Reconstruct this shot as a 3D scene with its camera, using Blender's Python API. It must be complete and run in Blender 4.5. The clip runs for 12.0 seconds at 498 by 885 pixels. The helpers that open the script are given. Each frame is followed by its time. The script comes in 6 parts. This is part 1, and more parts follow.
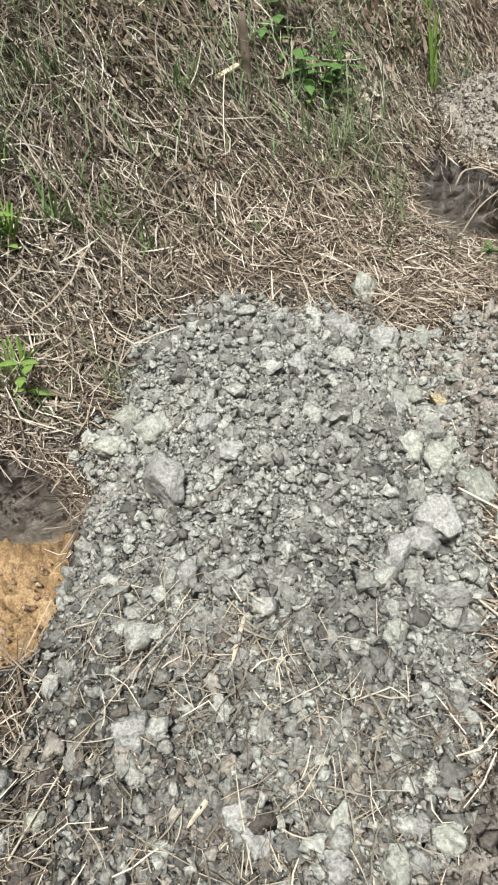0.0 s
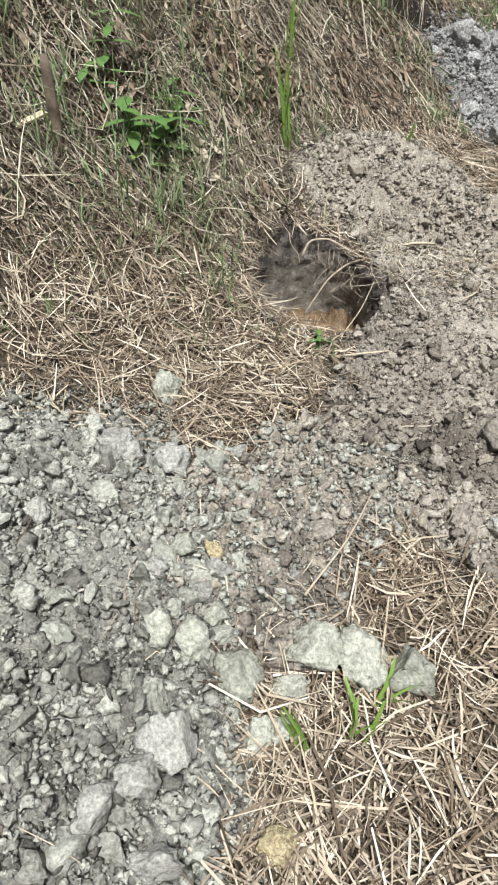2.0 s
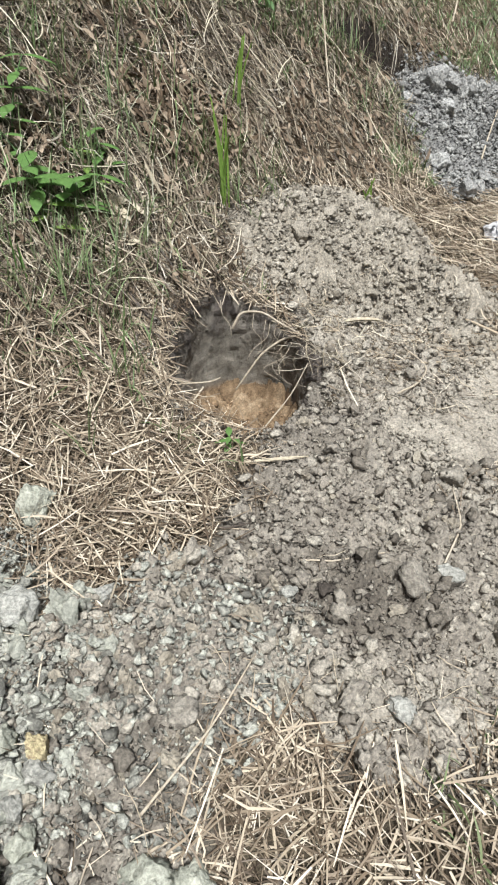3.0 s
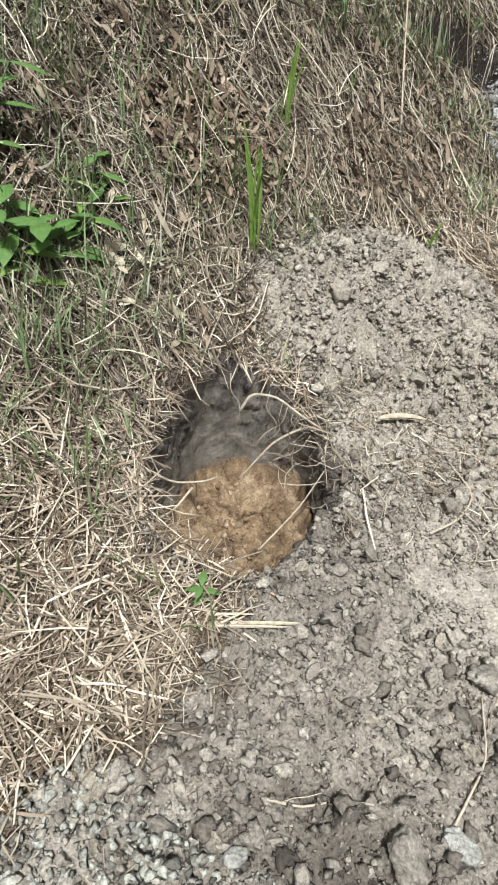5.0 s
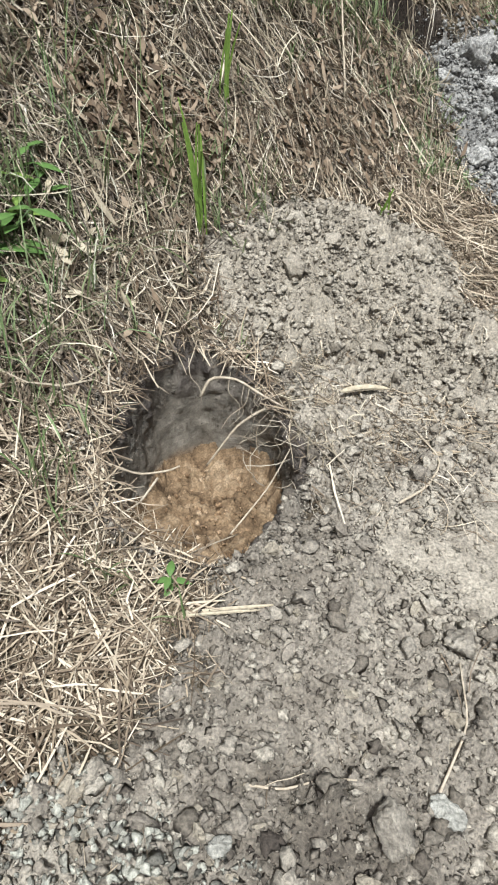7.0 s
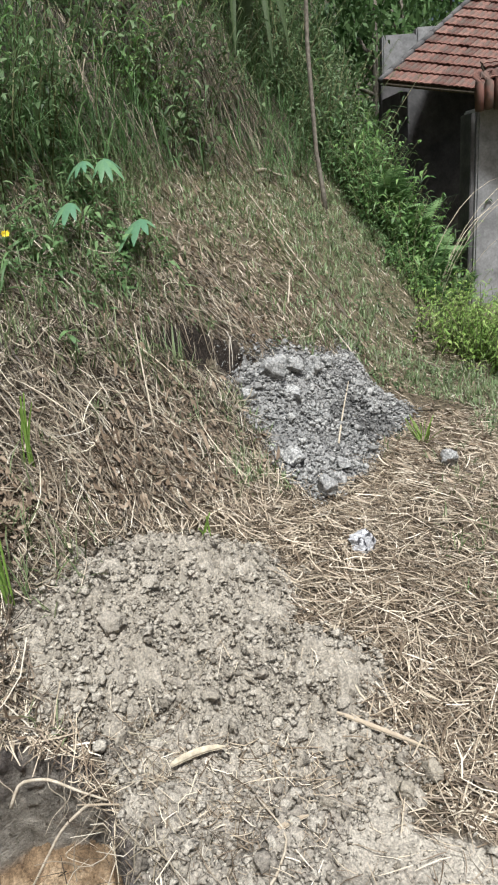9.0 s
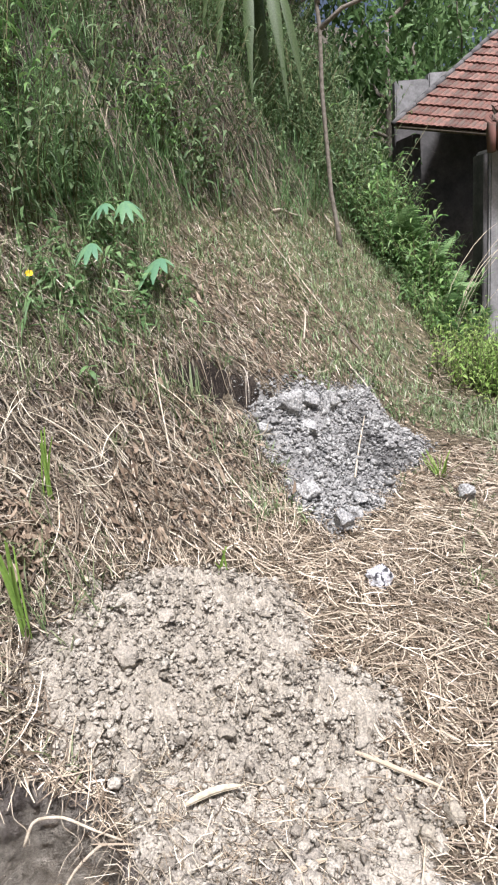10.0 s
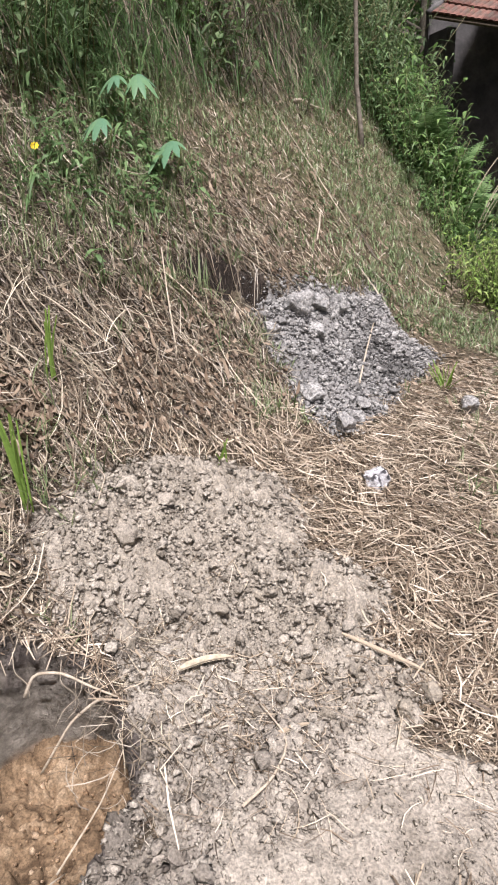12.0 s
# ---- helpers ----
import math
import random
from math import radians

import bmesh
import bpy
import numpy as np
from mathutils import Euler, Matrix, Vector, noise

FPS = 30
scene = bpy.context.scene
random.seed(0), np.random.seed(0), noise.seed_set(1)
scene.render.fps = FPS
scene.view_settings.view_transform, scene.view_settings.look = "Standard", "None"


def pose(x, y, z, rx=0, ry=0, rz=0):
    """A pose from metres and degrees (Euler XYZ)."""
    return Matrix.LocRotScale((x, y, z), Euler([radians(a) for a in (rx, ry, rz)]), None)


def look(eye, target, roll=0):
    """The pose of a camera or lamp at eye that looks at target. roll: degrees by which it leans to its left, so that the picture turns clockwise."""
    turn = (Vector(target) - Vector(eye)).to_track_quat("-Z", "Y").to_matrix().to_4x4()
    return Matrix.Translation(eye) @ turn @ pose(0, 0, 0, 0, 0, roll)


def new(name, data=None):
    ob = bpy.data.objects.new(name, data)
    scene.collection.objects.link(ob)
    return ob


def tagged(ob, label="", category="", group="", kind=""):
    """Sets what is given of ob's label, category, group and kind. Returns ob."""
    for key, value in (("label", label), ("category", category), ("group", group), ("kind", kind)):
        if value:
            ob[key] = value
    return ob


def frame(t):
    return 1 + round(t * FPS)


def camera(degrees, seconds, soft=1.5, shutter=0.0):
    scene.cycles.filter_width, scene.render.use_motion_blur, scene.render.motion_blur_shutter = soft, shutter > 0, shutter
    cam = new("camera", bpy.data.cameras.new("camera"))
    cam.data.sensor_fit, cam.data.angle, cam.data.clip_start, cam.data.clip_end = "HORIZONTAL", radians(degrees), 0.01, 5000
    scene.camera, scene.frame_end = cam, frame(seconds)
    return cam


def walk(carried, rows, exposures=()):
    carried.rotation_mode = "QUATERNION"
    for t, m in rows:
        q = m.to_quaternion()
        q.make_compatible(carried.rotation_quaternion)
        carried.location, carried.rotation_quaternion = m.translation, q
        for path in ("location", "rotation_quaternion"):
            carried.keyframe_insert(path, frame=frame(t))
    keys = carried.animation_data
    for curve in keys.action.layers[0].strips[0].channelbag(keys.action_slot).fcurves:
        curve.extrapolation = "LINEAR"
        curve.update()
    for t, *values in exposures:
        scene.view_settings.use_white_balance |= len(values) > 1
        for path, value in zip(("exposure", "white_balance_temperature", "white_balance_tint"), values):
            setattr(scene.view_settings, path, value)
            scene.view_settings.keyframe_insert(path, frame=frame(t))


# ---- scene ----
cam = camera(42.2, 12.0, 2.0)
PATH = [
    (0, (0.2082, 0.0008, 1.2529), (0.0161, 1.32, 0.1981), -8.9),
    (0.5, (0.2295, 0.0102, 1.2529), (0.1386, 1.3558, 0.2185), -6.1),
    (1, (0.2873, 0.1249, 1.2648), (0.2321, 1.5172, 0.2907), -1.0),
    (1.4, (0.3876, 0.272, 1.2767), (0.221, 1.6235, 0.2592), -1.7),
    (1.5, (0.4216, 0.2992, 1.2699), (0.3102, 1.6533, 0.2473), -2.0),
    (2, (0.6035, 0.4454, 1.3047), (0.6137, 1.7748, 0.2456), -2.1),
    (2.4, (0.765, 0.584, 1.3532), (0.7794, 1.9133, 0.2932), 0.1),
    (2.5, (0.7956, 0.6154, 1.3583), (0.8117, 1.9567, 0.3145), -0.5),
    (3, (0.8984, 0.8389, 1.3719), (0.9214, 2.1845, 0.3341), 0.4),
    (3.5, (0.9571, 1.2079, 1.4323), (0.9886, 2.5288, 0.3629), 0.9),
    (3.7, (0.9698, 1.286, 1.4586), (1.009, 2.5806, 0.3579), 2.4),
    (5.3, (1.0276, 1.4416, 1.445), (0.918, 2.7336, 0.3468), 3.3),
    (5.5, (1.0268, 1.4399, 1.4425), (0.9231, 2.7378, 0.3493), 3.2),
    (6, (1.0311, 1.4459, 1.4484), (0.9443, 2.7429, 0.3527), 3.3),
    (6.5, (1.0353, 1.4467, 1.4442), (0.9528, 2.7455, 0.351), 3.2),
    (7, (1.0871, 1.4637, 1.4246), (1.0276, 2.7344, 0.2966), -0.4),
    (7.5, (1.2427, 1.5759, 1.4985), (1.1585, 2.9571, 0.5108), 2.4),
    (7.7, (1.2911, 1.6193, 1.5368), (1.2563, 3.0354, 0.5967), 0.8),
    (9.3, (1.4093, 1.6601, 1.6558), (1.6243, 3.247, 1.0871), -5.8),
    (9.5, (1.4008, 1.6592, 1.6583), (1.5674, 3.2487, 1.0786), -5.7),
    (10, (1.4017, 1.6439, 1.6533), (1.5827, 3.2572, 1.1483), -6.0),
    (10.5, (1.3923, 1.6422, 1.6549), (1.5776, 3.2597, 1.1653), -6.0),
    (11, (1.3965, 1.6499, 1.643), (1.6082, 3.2538, 1.1237), -5.8),
    (11.5, (1.394, 1.6516, 1.6345), (1.6107, 3.2351, 1.0549), -4.6),
    (12, (1.377, 1.6303, 1.5708), (1.5325, 3.1654, 0.8585), -2.9),
]
walk(cam, [(t, look(eye, target, roll)) for t, eye, target, roll in PATH], [(0.0, 0.23, 6270, 10), (4.5, 0.27, 6180, 8.5), (7.7, 0.26, 6180, 8.5), (9.5, 0.46, 6180, 12), (10.2, 0.82, 6150, 19), (11.0, 0.84, 6180, 21), (12.0, 0.46, 6420, 21)])

# ---- world, sun ----
SUN_ELEVATION, SUN_AZIMUTH = 66.0, 172.0
world = bpy.data.worlds.new("overcast_sky")
scene.world = world
world.use_nodes = True
wn = world.node_tree.nodes
sky = wn.new("ShaderNodeTexSky")
sky.sky_type = "NISHITA"
sky.sun_disc = False
sky.sun_elevation = radians(SUN_ELEVATION)
sky.sun_rotation = radians(SUN_AZIMUTH)
sky.air_density, sky.dust_density, sky.ozone_density = 1.0, 9.0, 1.6
wn["Background"].inputs["Strength"].default_value = 0.058
world.node_tree.links.new(sky.outputs[0], wn["Background"].inputs["Color"])
sun_data = bpy.data.lights.new("sun", "SUN")
sun_data.energy, sun_data.angle, sun_data.color = 5.0, radians(8.0), (1.0, 1.0, 0.985)
sun = new("sun", sun_data)
az, el = radians(SUN_AZIMUTH), radians(SUN_ELEVATION)
sun.matrix_world = look((20 * math.sin(az) * math.cos(el), 20 * math.cos(az) * math.cos(el), 20 * math.sin(el)), (0, 0, 0))

# ---- lie of the land ----
rng = np.random.default_rng(7)


def lattice(ix, iy, seed):
    """Pseudo-random values in 0..1 at whole-number places."""
    n = (ix.astype(np.int64) * 374761393 + iy.astype(np.int64) * 668265263 + seed * 974711) & 0x7FFFFFFF
    n = ((n ^ (n >> 13)) * 1274126177) & 0x7FFFFFFF
    n = ((n ^ (n >> 16)) * 668265263) & 0x7FFFFFFF
    return (n ^ (n >> 15)) % 100003 / 100003.0


def grain(x, y, size, seed=0):
    """Smooth noise of the given size in metres, -1..1."""
    u, v = np.asarray(x, float) / size, np.asarray(y, float) / size
    iu, iv = np.floor(u), np.floor(v)
    fu, fv = u - iu, v - iv
    fu, fv = fu * fu * (3 - 2 * fu), fv * fv * (3 - 2 * fv)
    a, b = lattice(iu, iv, seed), lattice(iu + 1, iv, seed)
    c, d = lattice(iu, iv + 1, seed), lattice(iu + 1, iv + 1, seed)
    return 2 * ((a * (1 - fu) + b * fu) * (1 - fv) + (c * (1 - fu) + d * fu) * fv) - 1


def lumps(x, y, size, seed=0):
    """Closely packed rounded lumps of the given size: 1 at a lump's middle, falling to 0 in the cracks between."""
    u, v = np.asarray(x, float) / size, np.asarray(y, float) / size
    iu, iv = np.floor(u), np.floor(v)
    best = np.full(np.shape(u), 9.0)
    for du in (-1, 0, 1):
        for dv in (-1, 0, 1):
            cu, cv = iu + du, iv + dv
            d = (cu + lattice(cu, cv, seed) - u) ** 2 + (cv + lattice(cu, cv, seed + 1) - v) ** 2
            best = np.minimum(best, d / (0.35 + lattice(cu, cv, seed + 2)))
    return np.clip(1 - best, 0, 1)


def shards(x, y, size, seed=0):
    """Closely packed, tilted flat-topped pieces with cracks between: height 0..1 and each piece's own random value."""
    u = np.asarray(x, float) / size + 0.25 * grain(x, y, size * 0.6, seed + 7)
    v = np.asarray(y, float) / size + 0.25 * grain(x, y, size * 0.6, seed + 8)
    iu, iv = np.floor(u), np.floor(v)
    best, second = np.full(np.shape(u), 9.0), np.full(np.shape(u), 9.0)
    high, own = np.zeros(np.shape(u)), np.zeros(np.shape(u))
    for du in (-1, 0, 1):
        for dv in (-1, 0, 1):
            cu, cv = iu + du, iv + dv
            ox, oy = cu + lattice(cu, cv, seed) - u, cv + lattice(cu, cv, seed + 1) - v
            d = ox * ox + oy * oy
            r = lattice(cu, cv, seed + 2)
            h = 0.25 + 0.75 * r + (lattice(cu, cv, seed + 3) - 0.5) * ox * 1.3 + (lattice(cu, cv, seed + 4) - 0.5) * oy * 1.3
            near = d < best
            second = np.where(near, best, np.minimum(second, d))
            high, own, best = np.where(near, h, high), np.where(near, lattice(cu, cv, seed + 5), own), np.where(near, d, best)
    crack = np.clip((np.sqrt(second) - np.sqrt(best)) * 3.5, 0, 1) ** 0.6
    return high * crack, own


def crumble(x, y, scale=1.0):
    """Relief of freshly broken soil, and a tone for each broken piece."""
    a, ra = shards(x, y, 0.06 * scale, 301)
    b, rb = shards(x, y, 0.031 * scale, 311)
    c, rc = shards(x, y, 0.015 * scale, 321)
    lumpy = step(-0.35, 0.5, grain(x, y, 0.16, 331))
    a, b, c = a * step(0.5, 0.62, ra), b * step(0.42, 0.55, rb), c * step(0.3, 0.45, rc)
    fine = 0.006 * grain(x, y, 0.02 * scale, 335) + 0.0035 * grain(x, y, 0.0095 * scale, 336)
    h = (0.01 + 0.026 * lumpy) * a + (0.012 + 0.017 * lumpy) * b + 0.013 * c + fine
    shade = 0.2 * (ra - 0.55) * (a > 0.05) + 0.24 * (rb - 0.5) * (b > 0.05) + 0.2 * (rc - 0.45) * (c > 0.05) - 0.03
    return h * scale * (1 - 0.8 * smoothed(x, y)), shade


def softplus(s, k):
    return k * np.logaddexp(0, s / k)


def step(lo, hi, v):
    w = np.clip((v - lo) / (hi - lo), 0, 1)
    return w * w * (3 - 2 * w)


def uphill(x, y):
    """Metres up the bank from its toe, square to it."""
    return -0.78 * (x - 0.51) + 0.62 * (y - 2.72)


def oval(x, y, cx, cy, a, b, turn=0.0, wobble=0.08, seed=1, power=2.4):
    """1 in the middle, 0 on the rim of an uneven oval, negative outside."""
    c, s = math.cos(radians(turn)), math.sin(radians(turn))
    u, v = (c * (x - cx) + s * (y - cy)) / a, (-s * (x - cx) + c * (y - cy)) / b
    r = (np.abs(u) ** power + np.abs(v) ** power) ** (1 / power)
    return 1 - r + wobble * grain(x, y, 0.16, seed) + 0.5 * wobble * grain(x, y, 0.06, seed + 1)


def mound_near(x, y):
    return oval(x, y, 0.075, 1.10, 0.465, 0.81, -4, 0.07, 11, 2.4)


def mound_mid(x, y):
    return np.maximum(oval(x, y, 1.33, 3.60, 0.51, 0.31, 42, 0.12, 21, 2.3), oval(x, y, 1.62, 3.36, 0.36, 0.2, -10, 0.15, 23, 2.2))


def mound_far(x, y):
    """A heap with a long upper edge, running to a blunt point downhill."""
    sides = ((-0.909, -0.416), (0.774, -0.633), (0.962, 0.272), (-0.606, 0.795))
    corners = ((1.72, 5.12), (2.08, 4.33), (2.92, 5.35), (2.75, 5.95))
    d = np.min([-(nx * (x - cx) + ny * (y - cy)) for (nx, ny), (cx, cy) in zip(sides, corners)], 0)
    return np.minimum(d, 0.38) / 0.38 + 0.12 * grain(x, y, 0.16, 31) + 0.07 * grain(x, y, 0.06, 32)


def pit_near(x, y):
    return oval(x, y, -0.625, 0.96, 0.29, 0.30, 0, 0.07, 41)


def pit_mid(x, y):
    return oval(x, y, 0.90, 2.785, 0.267, 0.355, -8, 0.08, 51, 2.2)


def pit_far(x, y):
    return oval(x, y, 1.67, 5.14, 0.40, 0.125, 27, 0.2, 61, 2.0)


def capsule(x, y, x0, y0, x1, y1, r):
    dx, dy = x1 - x0, y1 - y0
    k = np.clip(((x - x0) * dx + (y - y0) * dy) / (dx * dx + dy * dy), 0, 1)
    return r - np.hypot(x - x0 - k * dx, y - y0 - k * dy)


def bare(x, y):
    """Trodden, dug-over soil between the pits: above 0 inside."""
    wob = 0.07 * grain(x, y, 0.3, 71) + 0.05 * grain(x, y, 0.1, 72)
    d = np.maximum(capsule(x, y, 0.66, 1.65, 1.45, 2.20, 0.22), capsule(x, y, 1.40, 2.2, 1.58, 2.95, 0.35))
    d = np.maximum(d, capsule(x, y, 0.35, 0.2, -0.1, 0.35, 0.35))
    d = np.maximum(d, capsule(x, y, 1.25, 1.72, 1.8, 1.95, 0.27))
    d = np.maximum(d, capsule(x, y, 1.65, 2.55, 1.93, 2.56, 0.2))
    d = np.maximum(d, capsule(x, y, 0.6, 1.35, 0.7, 1.65, 0.14))
    d = np.maximum(d, capsule(x, y, 1.05, 2.25, 1.25, 3.1, 0.12))
    return d + wob


def smoothed(x, y):
    """Soil trodden flat beside the pit: 1 in the middle, 0 outside."""
    return step(0.06, 0.24, capsule(x, y, 1.57, 2.52, 1.9, 2.62, 0.36) + 0.05 * grain(x, y, 0.12, 75))


def hill(x, y):
    """The slope with neither pits nor heaps."""
    s = uphill(x, y)
    s = 8 * np.tanh(s / 8)
    z = 0.0425 - 0.1 * 25 * np.tanh(x / 25) + 0.1 * 25 * np.tanh(y / 25) + 0.85 * softplus(s, 0.13)
    z = z + 0.75 * softplus(s - 1.85, 0.16)
    z = z + 0.02 * grain(x, y, 0.8, 3) * step(-3, 0.4, s)
    yard = step(4.0, 4.7, x + 0.15 * grain(x, y, 0.9, 5)) * step(-4, 2, y) * step(40, 20, np.hypot(x, y))
    return z * (1 - yard) + np.minimum(z, 0.12) * yard


def heaps(x, y):
    m1, m2, m3 = (np.clip(f(x, y), 0, 1) for f in (mound_near, mound_mid, mound_far))
    z = 0.18 * (1 - (1 - m1) ** 2.6) * (0.35 + 0.65 * step(0.55, 0.1, x)) + 0.13 * (1 - (1 - m2) ** 2.2) + 0.06 * (1 - (1 - m3) ** 3)
    return z


PITS = ((pit_near, -0.13), (pit_mid, -0.155))


def land(x, y, pits=True):
    """Height of the bare ground."""
    x, y = np.asarray(x, float), np.asarray(y, float)
    z = hill(x, y) + heaps(x, y)
    loose = np.clip(np.maximum.reduce([mound_near(x, y), mound_mid(x, y), mound_far(x, y), bare(x, y) * 2]) * 5, 0, 1)
    uneven = 0.010 * grain(x, y, 0.06, 81) + 0.018 * grain(x, y, 0.17, 83)
    near = (np.abs(x) < 4) & (y > -1) & (y < 6.5) & (loose > 0)
    clumps = np.zeros(np.shape(z))
    if np.any(near):
        xs, ys = np.broadcast_to(x, z.shape)[near], np.broadcast_to(y, z.shape)[near]
        clumps[near] = 0.016 * lumps(xs, ys, 0.075, 84) + 0.012 * lumps(xs, ys, 0.042, 87) - 0.012
    z = z + uneven * (0.35 + 0.65 * loose) + clumps * loose * (1 - 0.7 * smoothed(x, y))
    z = z - 0.19 * step(-0.08, 0.4, pit_far(x, y))
    if pits:
        for pit, floor_z in PITS:
            p = pit(x, y)
            w = step(-0.045, 0.0, p)
            z = z * (1 - w) + np.minimum(floor_z - 0.12, z) * w
            z = z + 0.015 * np.exp(-((p + 0.12) / 0.07) ** 2) * (0.4 + 0.6 * grain(x, y, 0.09, 94))
    return z


def up(x, y):
    return float(land(np.array([x]), np.array([y]))[0])


def surface(x, y):
    """Height of the visible surface: the ground, or the broken soil on it."""
    x, y = np.atleast_1d(np.asarray(x, float)), np.atleast_1d(np.asarray(y, float))
    loose = step(-0.14, 0.02, np.maximum.reduce([mound_near(x, y), mound_mid(x, y), mound_far(x, y), bare(x, y) * 1.5]))
    return land(x, y) + 0.75 * crumble(x, y)[0] * loose

# ---- materials ----
def material(name, rough=0.85):
    """A new node material; returns it, its nodes' maker and its linker."""
    m = bpy.data.materials.new(name)
    m.use_nodes = True
    nt = m.node_tree
    bsdf = nt.nodes["Principled BSDF"]
    bsdf.inputs["Roughness"].default_value = rough
    bsdf.inputs["Specular IOR Level"].default_value = 0.25
    return m, nt, bsdf


def noise_node(nt, scale, detail=4.0, rough=0.6, coords="Object"):
    tc = nt.nodes.new("ShaderNodeTexCoord")
    n = nt.nodes.new("ShaderNodeTexNoise")
    n.inputs["Scale"].default_value, n.inputs["Detail"].default_value = scale, detail
    n.inputs["Roughness"].default_value = rough
    nt.links.new(tc.outputs[coords], n.inputs["Vector"])
    return n.outputs["Fac"]


def ramp(nt, fac, stops):
    r = nt.nodes.new("ShaderNodeValToRGB")
    while len(r.color_ramp.elements) < len(stops):
        r.color_ramp.elements.new(0.5)
    for e, (p, c) in zip(r.color_ramp.elements, stops):
        e.position, e.color = p, (*c, 1)
    nt.links.new(fac, r.inputs[0])
    return r.outputs[0]


def mix(nt, fac, a, b, mode="MIX"):
    m = nt.nodes.new("ShaderNodeMix")
    m.data_type, m.blend_type = "RGBA", mode
    for socket, v in ((m.inputs[0], fac), (m.inputs[6], a), (m.inputs[7], b)):
        if isinstance(v, (int, float)):
            socket.default_value = v
        elif isinstance(v, tuple):
            socket.default_value = (*v, 1)
        else:
            nt.links.new(v, socket)
    return m.outputs[2]


def bump(nt, bsdf, height, strength, distance):
    b = nt.nodes.new("ShaderNodeBump")
    b.inputs["Strength"].default_value, b.inputs["Distance"].default_value = strength, distance
    nt.links.new(height, b.inputs["Height"])
    nt.links.new(b.outputs[0], bsdf.inputs["Normal"])


def island(nt):
    return nt.nodes.new("ShaderNodeNewGeometry").outputs["Random Per Island"]


def object_random(nt):
    return nt.nodes.new("ShaderNodeObjectInfo").outputs["Random"]


def attribute(nt, name):
    a = nt.nodes.new("ShaderNodeAttribute")
    a.attribute_name = name
    return a.outputs["Fac"]


GREY_TONES = [(0.05, (0.07, 0.067, 0.058)), (0.35, (0.158, 0.154, 0.132)), (0.65, (0.262, 0.259, 0.224)), (0.95, (0.399, 0.401, 0.345))]
TAN_TONES = [(0.05, (0.153, 0.134, 0.106)), (0.5, (0.257, 0.231, 0.186)), (0.95, (0.383, 0.35, 0.291))]
TAN_CLOD_TONES = [(0.05, (0.173, 0.153, 0.122)), (0.5, (0.278, 0.25, 0.203)), (0.95, (0.39, 0.355, 0.296))]
DARK_TONES = [(0.05, (0.065, 0.055, 0.046)), (0.35, (0.146, 0.129, 0.105)), (0.65, (0.242, 0.218, 0.182)), (0.95, (0.37, 0.34, 0.283))]
PALE_TONES = [(0.05, (0.061, 0.06, 0.057)), (0.4, (0.171, 0.169, 0.159)), (0.7, (0.263, 0.26, 0.247)), (0.95, (0.355, 0.352, 0.33))]


def soil_tone(nt, noise_out, swing):
    """The place's tone, roughened by a noise."""
    a = nt.nodes.new("ShaderNodeMath")
    a.operation = "MULTIPLY_ADD"
    a.inputs[1].default_value = swing
    nt.links.new(noise_out, a.inputs[0])
    s = nt.nodes.new("ShaderNodeMath")
    s.operation = "SUBTRACT"
    s.inputs[1].default_value = swing * 0.5 + 0.06
    nt.links.new(attribute(nt, "tone"), s.inputs[0])
    nt.links.new(s.outputs[0], a.inputs[2])
    return a.outputs[0]


